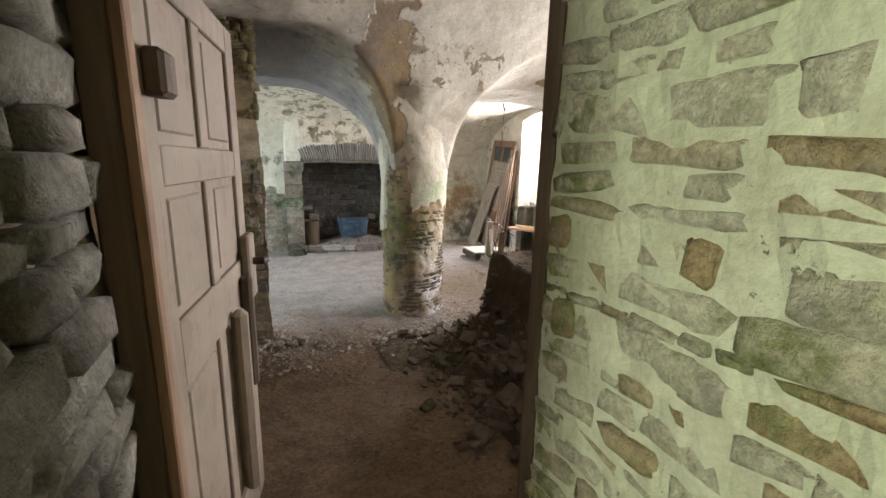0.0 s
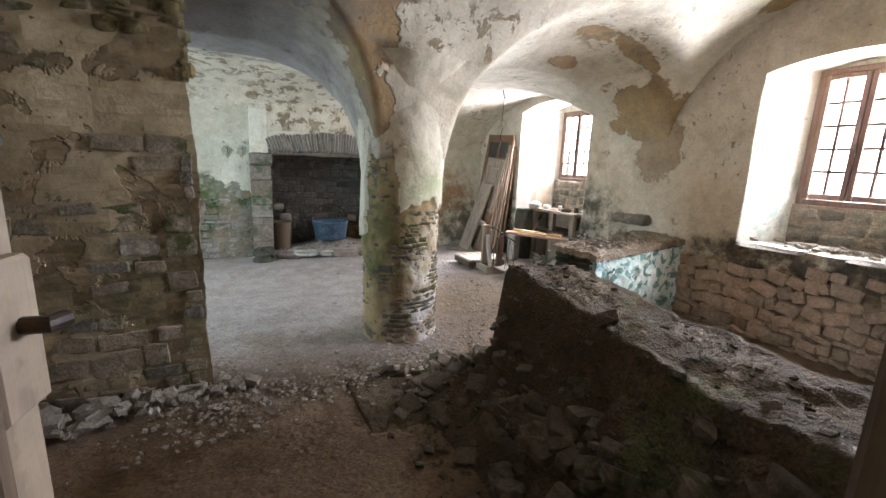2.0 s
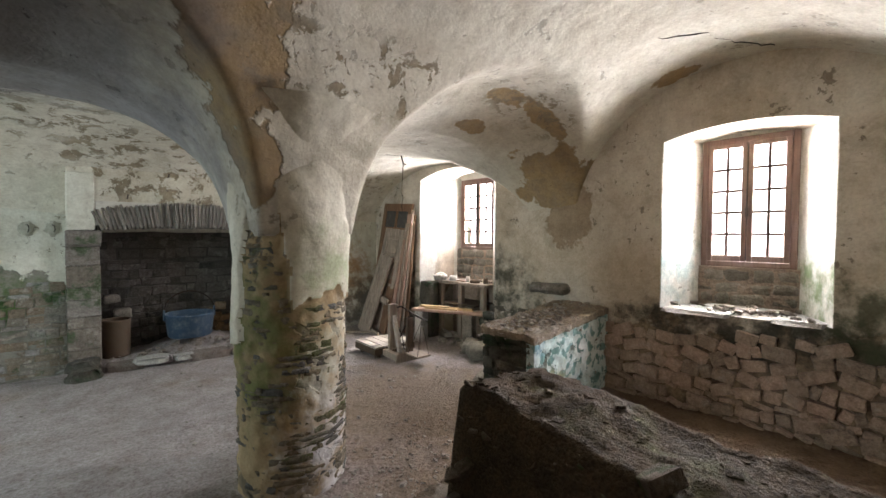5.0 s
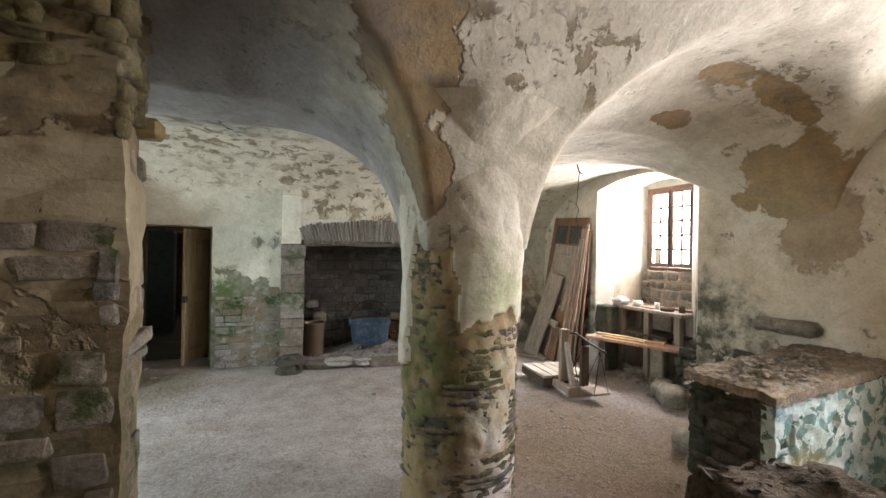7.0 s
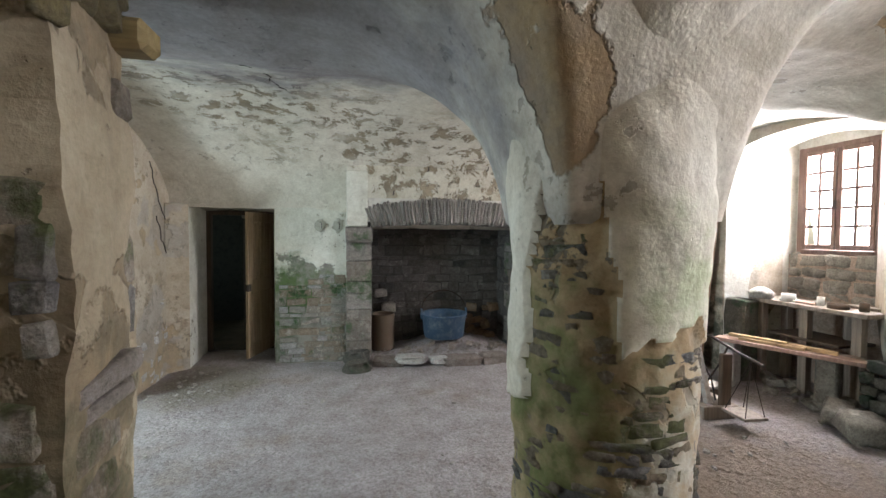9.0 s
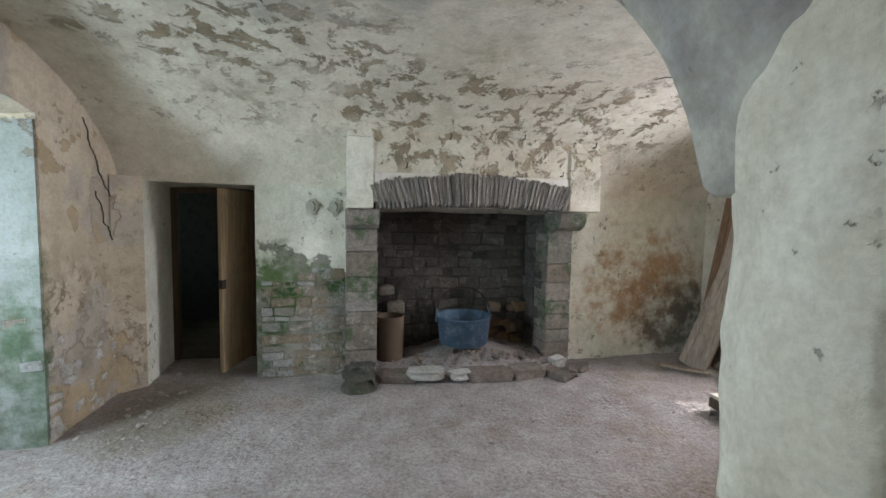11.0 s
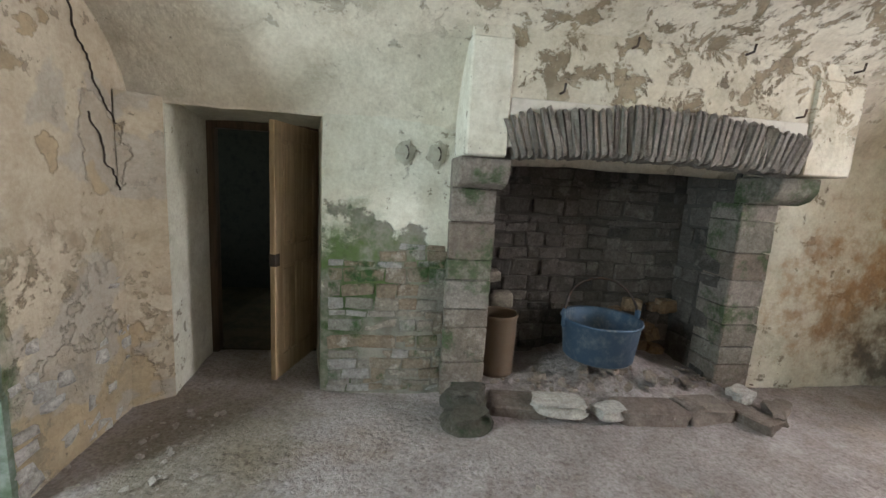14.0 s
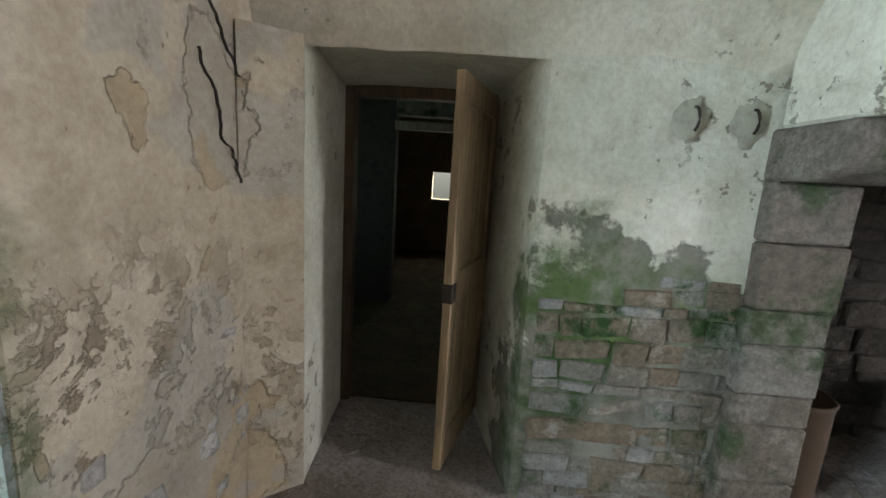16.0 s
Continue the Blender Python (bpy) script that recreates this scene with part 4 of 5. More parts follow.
def chips(name, spots, n, smin, smax, material, label, flatten=0.5):
    """Loose chips strewn over spots (x, y, z, spread x, spread y), one mesh of stuff."""
    bm = bmesh.new()
    for k in range(n):
        cx, cy, cz, sx, sy = random.choice(spots)
        x, y = random.gauss(cx, sx), random.gauss(cy, sy)
        z = cz(x, y) if callable(cz) else cz
        s = smin + (smax - smin) * random.random() ** 2.2
        r = bmesh.ops.create_cube(bm, size=1)["verts"]
        m = pose(x, y, z + s * 0.12, random.uniform(-25, 25), random.uniform(-25, 25), random.uniform(0, 360)) @ Matrix.Diagonal((s, s * random.uniform(0.5, 0.9), s * random.uniform(0.25, flatten), 1))
        for v in r:
            v.co = m @ (v.co + Vector([random.uniform(-0.16, 0.16) for _ in range(3)]))
    return tagged(part(name, bm, material), label, "rubble", "", "stuff")


chips("hearth_rubble", [(2.2, 9.2, 0.17, 0.3, 0.12), (1.7, 9.2, 0.08, 0.35, 0.1), (2.7, 9.2, 0.1, 0.25, 0.12)], 140, 0.02, 0.10, M_PSTONE2, "broken stone and mortar bits in the hearth")

# drum, tub
drum = thing("metal_drum", (1.17, 9.52, 0.05), "brown rusty metal drum standing in the fireplace", "drum")
lathe("body", [(0.0, 0.02), (0.165, 0.02), (0.175, 0.04), (0.168, 0.06), (0.172, 0.30), (0.172, 0.52), (0.182, 0.55), (0.172, 0.56), (0.16, 0.545), (0.155, 0.1), (0, 0.09)], (1.17, 9.52, 0.03), M_RUST, drum, wobble=0.02)
tub = thing("zinc_tub", (2.09, 9.42, 0.22), "dented blue-grey zinc tub with a bail handle on the ash heap", "tub")
lathe("body", [(0.0, 0.0), (0.285, 0.0), (0.30, 0.015), (0.335, 0.33), (0.352, 0.345), (0.345, 0.36), (0.325, 0.345), (0.29, 0.03), (0, 0.025)], (2.09, 9.42, 0.23), M_ZINC, tub, 40, wobble=0.02)
for sx in (-0.345, 0.345):
    boxed("handle_lug", 2.09 + sx - 0.012, 2.09 + sx + 0.012, 9.39, 9.45, 0.50, 0.66, M_ZINC, tub, None, 0.004)
rod("bail_handle", [(2.09 + 0.345 * math.cos(math.pi * k / 14), 9.42 + 0.10 * math.sin(math.pi * k / 14), 0.62 + 0.30 * math.sin(math.pi * k / 14)) for k in range(15)], 0.011, M_IRON, tub)


# ---- doors ----
def panel_door(name, m, width, height, panels, material, label, category="door", thick=0.04, extra=None):
    """A framed door: rails and stiles with sunken panels; m sets its hinge foot."""
    d = thing(name, m.translation, label, category)
    bm = bmesh.new()
    box(bm, 0, 0.11, 0, thick, 0, height, m, 0.004)
    box(bm, width - 0.11, width, 0, thick, 0, height, m, 0.004)
    marks = [0.0] + [z for p in panels for z in p] + [height]
    for a, b in zip(marks[::2], marks[1::2]):
        box(bm, 0.11, width - 0.11, 0.001, thick - 0.001, a, b, m, 0.004)
    part("door_frame", bm, material, d)
    for a, b in panels:
        for x0, x1 in ((0.11, width / 2 - 0.04), (width / 2 + 0.04, width - 0.11)):
            bm = bmesh.new()
            box(bm, x0 - 0.005, x1 + 0.005, 0.014, thick - 0.014, a - 0.005, b + 0.005, m, 0)
            box(bm, x0 + 0.03, x1 - 0.03, 0.007, thick - 0.007, a + 0.03, b - 0.03, m, 0.006)
            part("panel", bm, material, d)
        boxed("muntin", width / 2 - 0.04, width / 2 + 0.04, 0.002, thick - 0.002, a, b, material, d, m, 0.004)
    return d


M_E = pose(-0.205, 1.06, 0.33, 0, 0, 79.5)
entry = panel_door("door_1", M_E, 0.94, 2.06, [(0.22, 0.98), (1.16, 1.50), (1.60, 1.96)], M_DOORWOOD, "open panelled door in flaking pale paint")
tagged(entry, kind="structure")
boxed("lock_box", 0.80, 0.925, -0.035, 0.002, 0.98, 1.26, M_DOORWOOD, entry, M_E, 0.008)
boxed("batten", 0.56, 0.625, -0.055, 0.002, 0.25, 1.02, M_DOORWOOD, entry, M_E, 0.02)
boxed("batten", 0.74, 0.79, -0.045, 0.002, 0.62, 1.10, M_DARKWOOD, entry, M_E, 0.012)
rod("door_knob", [M_E @ Vector(p) for p in ((0.87, -0.03, 1.14), (0.87, -0.075, 1.14), (0.90, -0.085, 1.14))], 0.016, M_IRON, entry, 10)
boxed("top_latch", 0.05, 0.13, -0.045, 0.002, 1.70, 1.80, M_DARKWOOD, entry, M_E, 0.01)
fr = thing("door_frame", (0.3, 1.05, 0.3), "weathered wooden frame of the entry doorway", "frame", "", "structure")
boxed("post", -0.262, -0.205, 0.94, 1.06, 0.0, 2.52, M_DARKWOOD, fr, None, 0.006)
boxed("post", 0.848, 0.882, 1.04, 1.11, 0.0, 2.52, M_POST, fr, None, 0.008)
boxed("stop", -0.204, -0.18, 0.94, 1.0, 0.0, 2.50, M_BROWN, fr, None, 0.004)

M_B = pose(-0.50, 10.06, 0.04, 0, 0, 253)
back = panel_door("door_2", M_B, 0.72, 2.03, [(0.18, 0.92), (1.08, 1.90)], M_BACKDOOR, "ajar tan wooden back door with an iron lock", thick=0.045)
tagged(back, kind="structure")
boxed("lock_plate", 0.66, 0.722, -0.006, 0.05, 0.93, 1.03, M_IRON, back, M_B, 0.004)
fr = thing("door_frame", (-0.95, 10.1, 0), "dark wooden frame of the back doorway", "frame", "", "structure")
boxed("post", -1.43, -1.36, 10.06, 10.16, -0.02, 2.12, M_DARKWOOD, fr)
boxed("post", -0.54, -0.47, 10.09, 10.16, -0.02, 2.12, M_DARKWOOD, fr)
boxed("head", -1.36, -0.54, 10.06, 10.16, 2.05, 2.12, M_DARKWOOD, fr)


def leaning(name, foot, head, width, thick, material, label, category, group="", panels=()):
    """A board or old door leaning against the wall: foot and head are the middles of its lower and upper edge."""
    f, h = Vector(foot), Vector(head)
    up = (h - f).normalized()
    side = Vector((0, -1, 0)) - up * up.dot(Vector((0, -1, 0)))
    side.normalize()
    out = side.cross(up)
    m = Matrix((side, out, up)).transposed().to_4x4()
    m.translation = f
    t = thing(name, f, label, category, group)
    L = (h - f).length
    if not panels:
        boxed("board", -width / 2, width / 2, -thick / 2, thick / 2, 0, L, material, t, m, 0.004)
        return t, m, L
    bm = bmesh.new()
    box(bm, -width / 2, -width / 2 + 0.10, -thick / 2, thick / 2, 0, L, m, 0.004)
    box(bm, width / 2 - 0.10, width / 2, -thick / 2, thick / 2, 0, L, m, 0.004)
    marks = [0.0] + [z for p in panels for z in p[:2]] + [L]
    for a, b in zip(marks[::2], marks[1::2]):
        box(bm, -width / 2 + 0.10, width / 2 - 0.10, -thick / 2 + 0.001, thick / 2 - 0.001, a, b, m, 0.004)
    part("door_frame", bm, material, t)
    for a, b, glazed in panels:
        if glazed:
            boxed("muntin", -0.03, 0.03, -thick / 2 + 0.002, thick / 2 - 0.002, a, b, material, t, m, 0.003)
            for x0, x1 in ((-width / 2 + 0.10, -0.03), (0.03, width / 2 - 0.10)):
                boxed("pane", x0 + 0.001, x1 - 0.001, -0.003, 0.003, a + 0.001, b - 0.001, M_DUSTY, t, m, 0)
        else:
            bm = bmesh.new()
            box(bm, -width / 2 + 0.095, width / 2 - 0.095, -thick / 2 + 0.012, thick / 2 - 0.012, a - 0.005, b + 0.005, m, 0)
            box(bm, -width / 2 + 0.14, width / 2 - 0.14, -thick / 2 + 0.005, thick / 2 - 0.005, a + 0.04, b - 0.04, m, 0.006)
            part("panel", bm, material, t)
    return t, m, L


STACK = "boards leaning in the corner"
leaning("old_door", (5.12, 8.52, 0.0), (5.44, 8.38, 2.44), 0.90, 0.045, M_BROWN, "tall brown wooden door with two small panes, leaning", "door", STACK, [(0.15, 1.0, False), (1.15, 1.85, False), (2.0, 2.32, True)])
leaning("old_door", (4.98, 8.50, 0.0), (5.33, 8.33, 1.95), 0.62, 0.04, M_OLDWOOD, "worn pale panelled door leaning on another", "door", STACK, [(0.15, 0.8, False), (0.95, 1.35, False), (1.48, 1.83, False)])
t, m, L = leaning("broken_shutter", (4.80, 8.66, 0.0), (5.14, 8.36, 1.44), 0.40, 0.035, M_OLDWOOD, "broken grey wooden shutter with two ledges", "shutter", STACK, [(0.16, 0.62, False), (0.80, 1.30, False)])
boxed("ledge", -0.22, 0.42, -0.055, -0.018, 0.66, 0.78, M_OLDWOOD, t, m, 0.03)
boxed("ledge", -0.22, 0.44, -0.055, -0.018, 0.02, 0.14, M_OLDWOOD, t, m, 0.03)
for k, (fx, fy, hx, hy, hz, w, mat, lab) in enumerate(((5.02, 8.16, 5.30, 8.08, 1.75, 0.16, M_PINK, "long pinkish board"), (5.08, 8.10, 5.36, 8.00, 2.05, 0.11, M_OLDWOOD, "narrow grey batten"), (5.14, 8.06, 5.40, 7.97, 2.22, 0.14, M_PINK, "long reddish board"),
                                                       (5.22, 8.02, 5.42, 7.94, 2.30, 0.10, M_OLDWOOD, "thin pale batten"), (5.30, 8.0, 5.45, 7.93, 2.2, 0.12, M_BROWN, "dark brown board"), (4.95, 8.25, 5.2, 8.2, 1.2, 0.2, M_BROWN, "short reddish-brown plank"))):
    leaning("plank", (fx, fy, 0.0), (hx, hy, hz), w, 0.028, mat, lab + " leaning in the corner", "plank", STACK)
t = thing("floor_board", (4.62, 8.62, 0.02), "grey offcut board lying on the floor", "plank")
boxed("board", -0.35, 0.35, -0.05, 0.05, 0, 0.03, M_OLDWOOD, t, pose(4.72, 8.55, 0.0, 0, 0, -42), 0.004)

# ---- platform scale ----
M_S = pose(4.03, 7.66, 0, 0, 0, -4)
sc = thing("platform_scale", (4.4, 7.3, 0), "old wooden platform weighing scale with iron beam", "scale")
for k in range(5):
    boxed("deck_board", 0.012 + 0.145 * k, 0.145 + 0.145 * k, -0.62, 0.0, 0.125, 0.155, M_PLAT, sc, M_S, 0.005)
bm = bmesh.new()
box(bm, 0, 0.73, -0.045, -0.005, 0.03, 0.124, M_S)
box(bm, 0, 0.73, -0.62, -0.58, 0.03, 0.124, M_S)
box(bm, 0.0, 0.05, -0.579, -0.046, 0.03, 0.122, M_S)
box(bm, 0.68, 0.73, -0.579, -0.046, 0.03, 0.122, M_S)
for a, b in ((0.05, -0.1), (0.62, -0.1), (0.05, -0.56), (0.62, -0.56)):
    box(bm, a, a + 0.07, b - 0.04, b + 0.03, -0.03, 0.032, M_S)
part("base_frame", bm, M_DARKWOOD, sc)
bm = bmesh.new()
box(bm, 0.14, 0.22, -0.96, -0.62, 0.02, 0.11, M_S)
box(bm, 0.44, 0.52, -0.96, -0.62, 0.02, 0.11, M_S)
box(bm, 0.14, 0.52, -1.0, -0.96, -0.02, 0.11, M_S)
part("rear_frame", bm, M_OLDWOOD, sc)
boxed("upright", 0.19, 0.33, -0.74, -0.68, 0.11, 0.80, M_OLDWOOD, sc, M_S, 0.01)
boxed("upright", 0.34, 0.46, -0.98, -0.93, 0.02, 0.62, M_DARKWOOD, sc, M_S, 0.01)
boxed("brace", 0.24, 0.30, -0.03, 0.03, 0, 0.55, M_PLAT, sc, M_S @ pose(0, -0.90, 0.10, -18, 0, 0), 0.005)
rod("scale_beam", [M_S @ Vector(p) for p in ((0.28, -0.66, 0.72), (0.36, -0.80, 0.76), (0.44, -1.02, 0.66), (0.47, -1.30, 0.60))], 0.013, M_IRON, sc)
rod("scale_lever", [M_S @ Vector(p) for p in ((0.30, -0.76, 0.12), (0.30, -0.84, 0.30), (0.36, -0.92, 0.5), (0.40, -0.98, 0.7))], 0.010, M_IRON, sc)
rod("pointer", [M_S @ Vector(p) for p in ((0.30, -0.70, 0.56), (0.33, -0.86, 0.34), (0.33, -0.92, 0.14))], 0.009, M_IRON, sc)
boxed("weight_tray", 0.28, 0.52, -1.32, -1.05, 0.10, 0.125, M_OLDWOOD, sc, M_S, 0.004)
for a in (0.30, 0.50):
    for b in (-1.30, -1.07):
        rod("tray_wire", [M_S @ Vector((a, b, 0.12)), M_S @ Vector((0.45, -1.19, 0.60))], 0.004, M_IRON, sc, 5)

# ---- workbench corner ----
bench = thing("low_bench", (5.6, 7.0, 0), "low plank bench on stone blocks below the window", "bench")
M_N = pose(5.42, 7.02, 0, 0, 0, 24)
boxed("plank", -0.16, 0.0, -0.72, 0.58, 0.52, 0.565, M_PINK, bench, M_N, 0.005)
boxed("plank", 0.005, 0.15, -0.68, 0.56, 0.518, 0.562, M_OLDWOOD, bench, M_N, 0.005)
boxed("block_leg", -0.13, 0.11, 0.38, 0.54, -0.02, 0.518, M_PALE, bench, M_N, 0.02)
boxed("block_leg", -0.13, 0.12, -0.52, -0.34, -0.02, 0.518, M_LSTONE, bench, M_N, 0.02)
for k, (a, b, c, z, h) in enumerate(((-0.08, -0.25, 0.35, 0.566, 0.03), (-0.02, -0.5, 0.15, 0.566, 0.04), (-0.05, -0.1, 0.45, 0.597, 0.025), (0.06, -0.2, 0.5, 0.566, 0.03))):
    t = thing("timber_offcut", M_N @ Vector((a, b, z)), "yellowish sawn timber offcut lying on the bench", "plank", "offcuts on the bench")
    boxed("board", a - 0.03, a + 0.03, b, c, z, z + h, M_YELLOW, t, M_N, 0.003)
table = thing("workbench", (6.05, 7.2, 0), "rough wooden workbench cluttered below the window", "workbench")
boxed("top", 5.72, 6.27, 6.40, 7.66, 0.96, 1.01, M_OLDWOOD, table)
for x, y in ((5.76, 7.50), (5.76, 6.98), (5.78, 6.48), (6.15, 7.50), (6.15, 6.80)):
    boxed("leg", x, x + 0.09, y, y + 0.09, -0.02, 0.958, M_OLDWOOD, table)
boxed("shelf", 5.74, 6.26, 6.65, 7.42, 0.60, 0.63, M_DARKWOOD, table)
bm = bmesh.new()
box(bm, 5.48, 5.72, 7.50, 7.79, -0.05, 0.985, None, 0.02)
bmesh.ops.subdivide_edges(bm, edges=bm.edges[:], cuts=4, use_grid_fill=True)
for v in bm.verts:
    v.co += Vector((wob(v.co, 6, 0.02), wob(v.co, 6, 0.02, 4), 0))
tagged(part("wall_stub", bm, M_DARKROCK), "dark mossy masonry stub beside the workbench", "wall", "", "structure")
for nm, x, y, sx, sy, sz, mat, lab in (("boulder", 5.78, 7.54, 0.24, 0.30, 0.17, M_PALE, "pale rounded stone lying on the workbench"), ("boulder", 5.95, 7.0, 0.1, 0.12, 0.06, M_PALE, "small pale stone on the workbench")):
    t = thing(nm, (x, y, 1.0), lab, "stone")
    bm = bmesh.new()
    bmesh.ops.create_icosphere(bm, subdivisions=3, radius=0.5)
    for v in bm.verts:
        c = v.co.copy()
        v.co = Vector((c.x * sx * (1 + wob(c, 3, 0.3)), c.y * sy * (1 + wob(c, 3, 0.3, 2)), max(-0.3, c.z) * sz * (1 + wob(c, 3, 0.3, 5)))) + Vector((x, y, 1.008 + sz * 0.3))
    part("rock", bm, mat, t)
for x, y, r, h, mat, lab in ((5.82, 7.24, 0.07, 0.09, M_TIN, "pale round tin"), (5.86, 6.92, 0.035, 0.10, M_TIN, "small white pot"), (5.85, 6.74, 0.09, 0.05, M_RUST, "rusty shallow pan"), (5.9, 6.54, 0.04, 0.09, M_RUST, "small rusty can")):
    t = thing("tin", (x, y, 1.01), lab + " standing on the workbench", "tin", "tins on the workbench")
    lathe("body", [(0, 0), (r, 0), (r, h), (r * 0.93, h), (r * 0.9, 0.01), (0, 0.008)], (x, y, 1.011), mat, t, 18)
for x, y, a, b, h, mat in ((5.85, 7.08, 0.05, 0.13, 0.02, M_PINK), (6.08, 6.65, 0.07, 0.16, 0.03, M_OLDWOOD), (5.84, 7.24, 0.05, 0.09, 0.025, M_TIN)):
    t = thing("wood_scrap", (x, y, 1.01), "small wooden scrap lying on the workbench", "scrap", "scraps on the workbench")
    boxed("scrap", x - a, x + a, y - b, y + b, 1.011, 1.011 + h, mat, t, None, 0.003)
chips("bench_rubble", [(5.75, 7.1, 0.02, 0.12, 0.3), (5.35, 6.2, 0.02, 0.1, 0.25), (5.5, 6.6, 0.02, 0.08, 0.2)], 60, 0.04, 0.2, M_LSTONE, "fallen stones along the window wall", 0.8)
for x, y, s in ((5.32, 6.35, 0.30), (5.15, 6.05, 0.34), (5.38, 6.08, 0.26), (4.3, 5.15, 0.28)):
    t = thing("fallen_stone", (x, y, 0), "squarish grey fallen stone lying on the floor", "stone", "fallen stones")
    piece("rock", STONES, M_LSTONE, t, pose(x, y, s * 0.27, 6, -8, random.uniform(0, 90)) @ Matrix.Diagonal((s, s * 0.8, s * 0.6, 1)))

# hanging wire and rod under the vault
t = thing("ceiling_wire", (4.52, 7.04, 2.98), "twisted old flex hanging from an iron nail", "wire")
rod("nail", [(4.47, 7.06, 3.12), (4.52, 7.04, 2.94), (4.57, 7.04, 2.93)], 0.009, M_IRON, t)
rod("flex", [(4.52, 7.04, 2.94), (4.50, 7.05, 2.6), (4.49, 7.06, 2.5), (4.52, 7.04, 2.42), (4.49, 7.05, 2.3), (4.51, 7.05, 2.2)], 0.005, M_IRON, t)

# ---- broken masonry of the entry bay ----
def mound(x, y):
    """Height of the torn-down wall: a flat earthen crest with a talus at its side."""
    left = 1.78 + 0.32 * (y - 1.2) / 2.4
    top = 1.0 + 0.05 * math.sin(y * 2.3 + 0.6) + wob((x, y, 0), 3, 0.05) + wob((x, y, 0), 10, 0.012)
    end = min(1, max(0, (3.52 + wob((x, y, 7), 5, 0.15) - y) / 0.16))
    t = min(1, max(0, (x - left + 0.10) / 0.14))
    cut = min(1, max(0, (2.72 + wob((x, y, 5), 5, 0.08) - x) / 0.12))
    body = top * t * cut * end
    tal = max(0, 0.58 * (1 - (left - x) / 0.62)) if x < left else 0.5
    tal *= min(1, max(0, (4.05 - y) / 0.7)) * min(1, max(0, (3.02 - x) / 0.2))
    base = ramp(y) - 0.07
    return max(body, base + tal * (1.0 + wob((x, y, 3), 7, 0.3))) + wob((x, y, 1), 16, 0.02)


bm = bmesh.new()
vs = {}
for i in range(76):
    for j in range(116):
        x, y = 1.05 + 2.0 * i / 75, 1.14 + 3.0 * j / 115
        vs[i, j] = bm.verts.new((x, y, max(-0.06, mound(x, y) - (0.12 if i in (0, 75) or j == 115 else 0))))
for i in range(75):
    for j in range(115):
        bm.faces.new((vs[i, j], vs[i + 1, j], vs[i + 1, j + 1], vs[i, j + 1]))
ruin = tagged(part("ruined_wall", bm, M_EARTH, None, "", True), "torn-down earthen rubble wall with a flat crest", "rubble", "", "structure")
for k in range(270):
    cx, cy, sx, sy = random.choice(((1.62, 2.0, 0.2, 0.5), (1.75, 3.0, 0.2, 0.4), (1.95, 3.8, 0.2, 0.15), (1.5, 1.7, 0.2, 0.3)))
    x, y = random.gauss(cx, sx), max(1.25, random.gauss(cy, sy))
    r = 0.05 + 0.13 * random.random() ** 2
    piece("tumbled_stone", FLAGS, M_TALUS, ruin, pose(x, y, max(mound(x, y), ramp(y)) + r * 0.1, random.uniform(-28, 28), random.uniform(-28, 28), random.uniform(0, 360)) @ Matrix.Diagonal((r, r * random.uniform(0.55, 0.9), r * random.uniform(0.25, 0.5), 1)))
chips("talus_chips", [(1.55, 2.0, lambda x, y: max(mound(x, y), ramp(y)), 0.25, 0.6), (1.7, 3.2, lambda x, y: max(mound(x, y), ramp(y)), 0.3, 0.5)], 420, 0.012, 0.05, M_TALUS, "small chips at the foot of the ruined wall")
chips("crest_stones", [(2.35, 2.6, mound, 0.2, 0.7), (2.3, 3.3, mound, 0.2, 0.12), (2.3, 1.7, mound, 0.2, 0.3)], 110, 0.012, 0.04, M_EARTH, "chips of stone and mortar on the crest")
chips("floor_chips", [(0.5, 4.1, 0.0, 0.5, 0.25), (1.3, 4.3, 0.0, 0.4, 0.25), (2.1, 4.2, 0.0, 0.4, 0.25), (0.15, 4.2, 0.02, 0.25, 0.2), (1.0, 7.0, 0, 1.6, 1.3), (3.6, 6.4, 0, 0.8, 0.8), (-1.2, 8.6, 0, 0.2, 0.5)], 900, 0.006, 0.045, M_CHIP, "small stones and mortar crumbs on the floor")

# half-demolished stove block under the window wall
BX, BY0, BY1 = 3.95, 4.21, 4.88
block = thing("masonry_block", (4.75, 4.55, 0), "demolished masonry stove block with a flaking limewashed side", "block", "", "structure")
bm = bmesh.new()
box(bm, BX + 0.03, 5.52, BY0 + 0.03, BY1, -0.05, 0.80, None, 0)
bmesh.ops.subdivide_edges(bm, edges=bm.edges[:], cuts=12, use_grid_fill=True)
for v in bm.verts:
    rise = 0.12 * (v.co.x - BX) / 1.5 if v.co.z > 0.5 else 0
    v.co += Vector((wob(v.co, 6, 0.025), wob(v.co, 6, 0.02, 3), rise + wob(v.co, 5, 0.03, 8)))
part("core", bm, M_DARKROCK, block)
bm = bmesh.new()
vs = {}
for i in range(61):
    for j in range(36):
        x, z = BX + 1.56 * i / 60, -0.04 + (0.80 + 0.12 * i / 60) * j / 35
        deep = 0.05 if wob((x, z, 2), 4, 1) > 0.22 + 0.3 * (x - BX) else 0.0
        y = BY0 + wob((x, z, 0), 3, 0.02) + wob((x, z, 1), 12, 0.016) + deep
        vs[i, j] = bm.verts.new((x, y, z)), bm.verts.new((x, BY0 + 0.09, z))
for i in range(60):
    for j in range(35):
        for k in (0, 1):
            bm.faces.new([vs[q][k] for q in ((i, j), (i + 1, j), (i + 1, j + 1), (i, j + 1))])
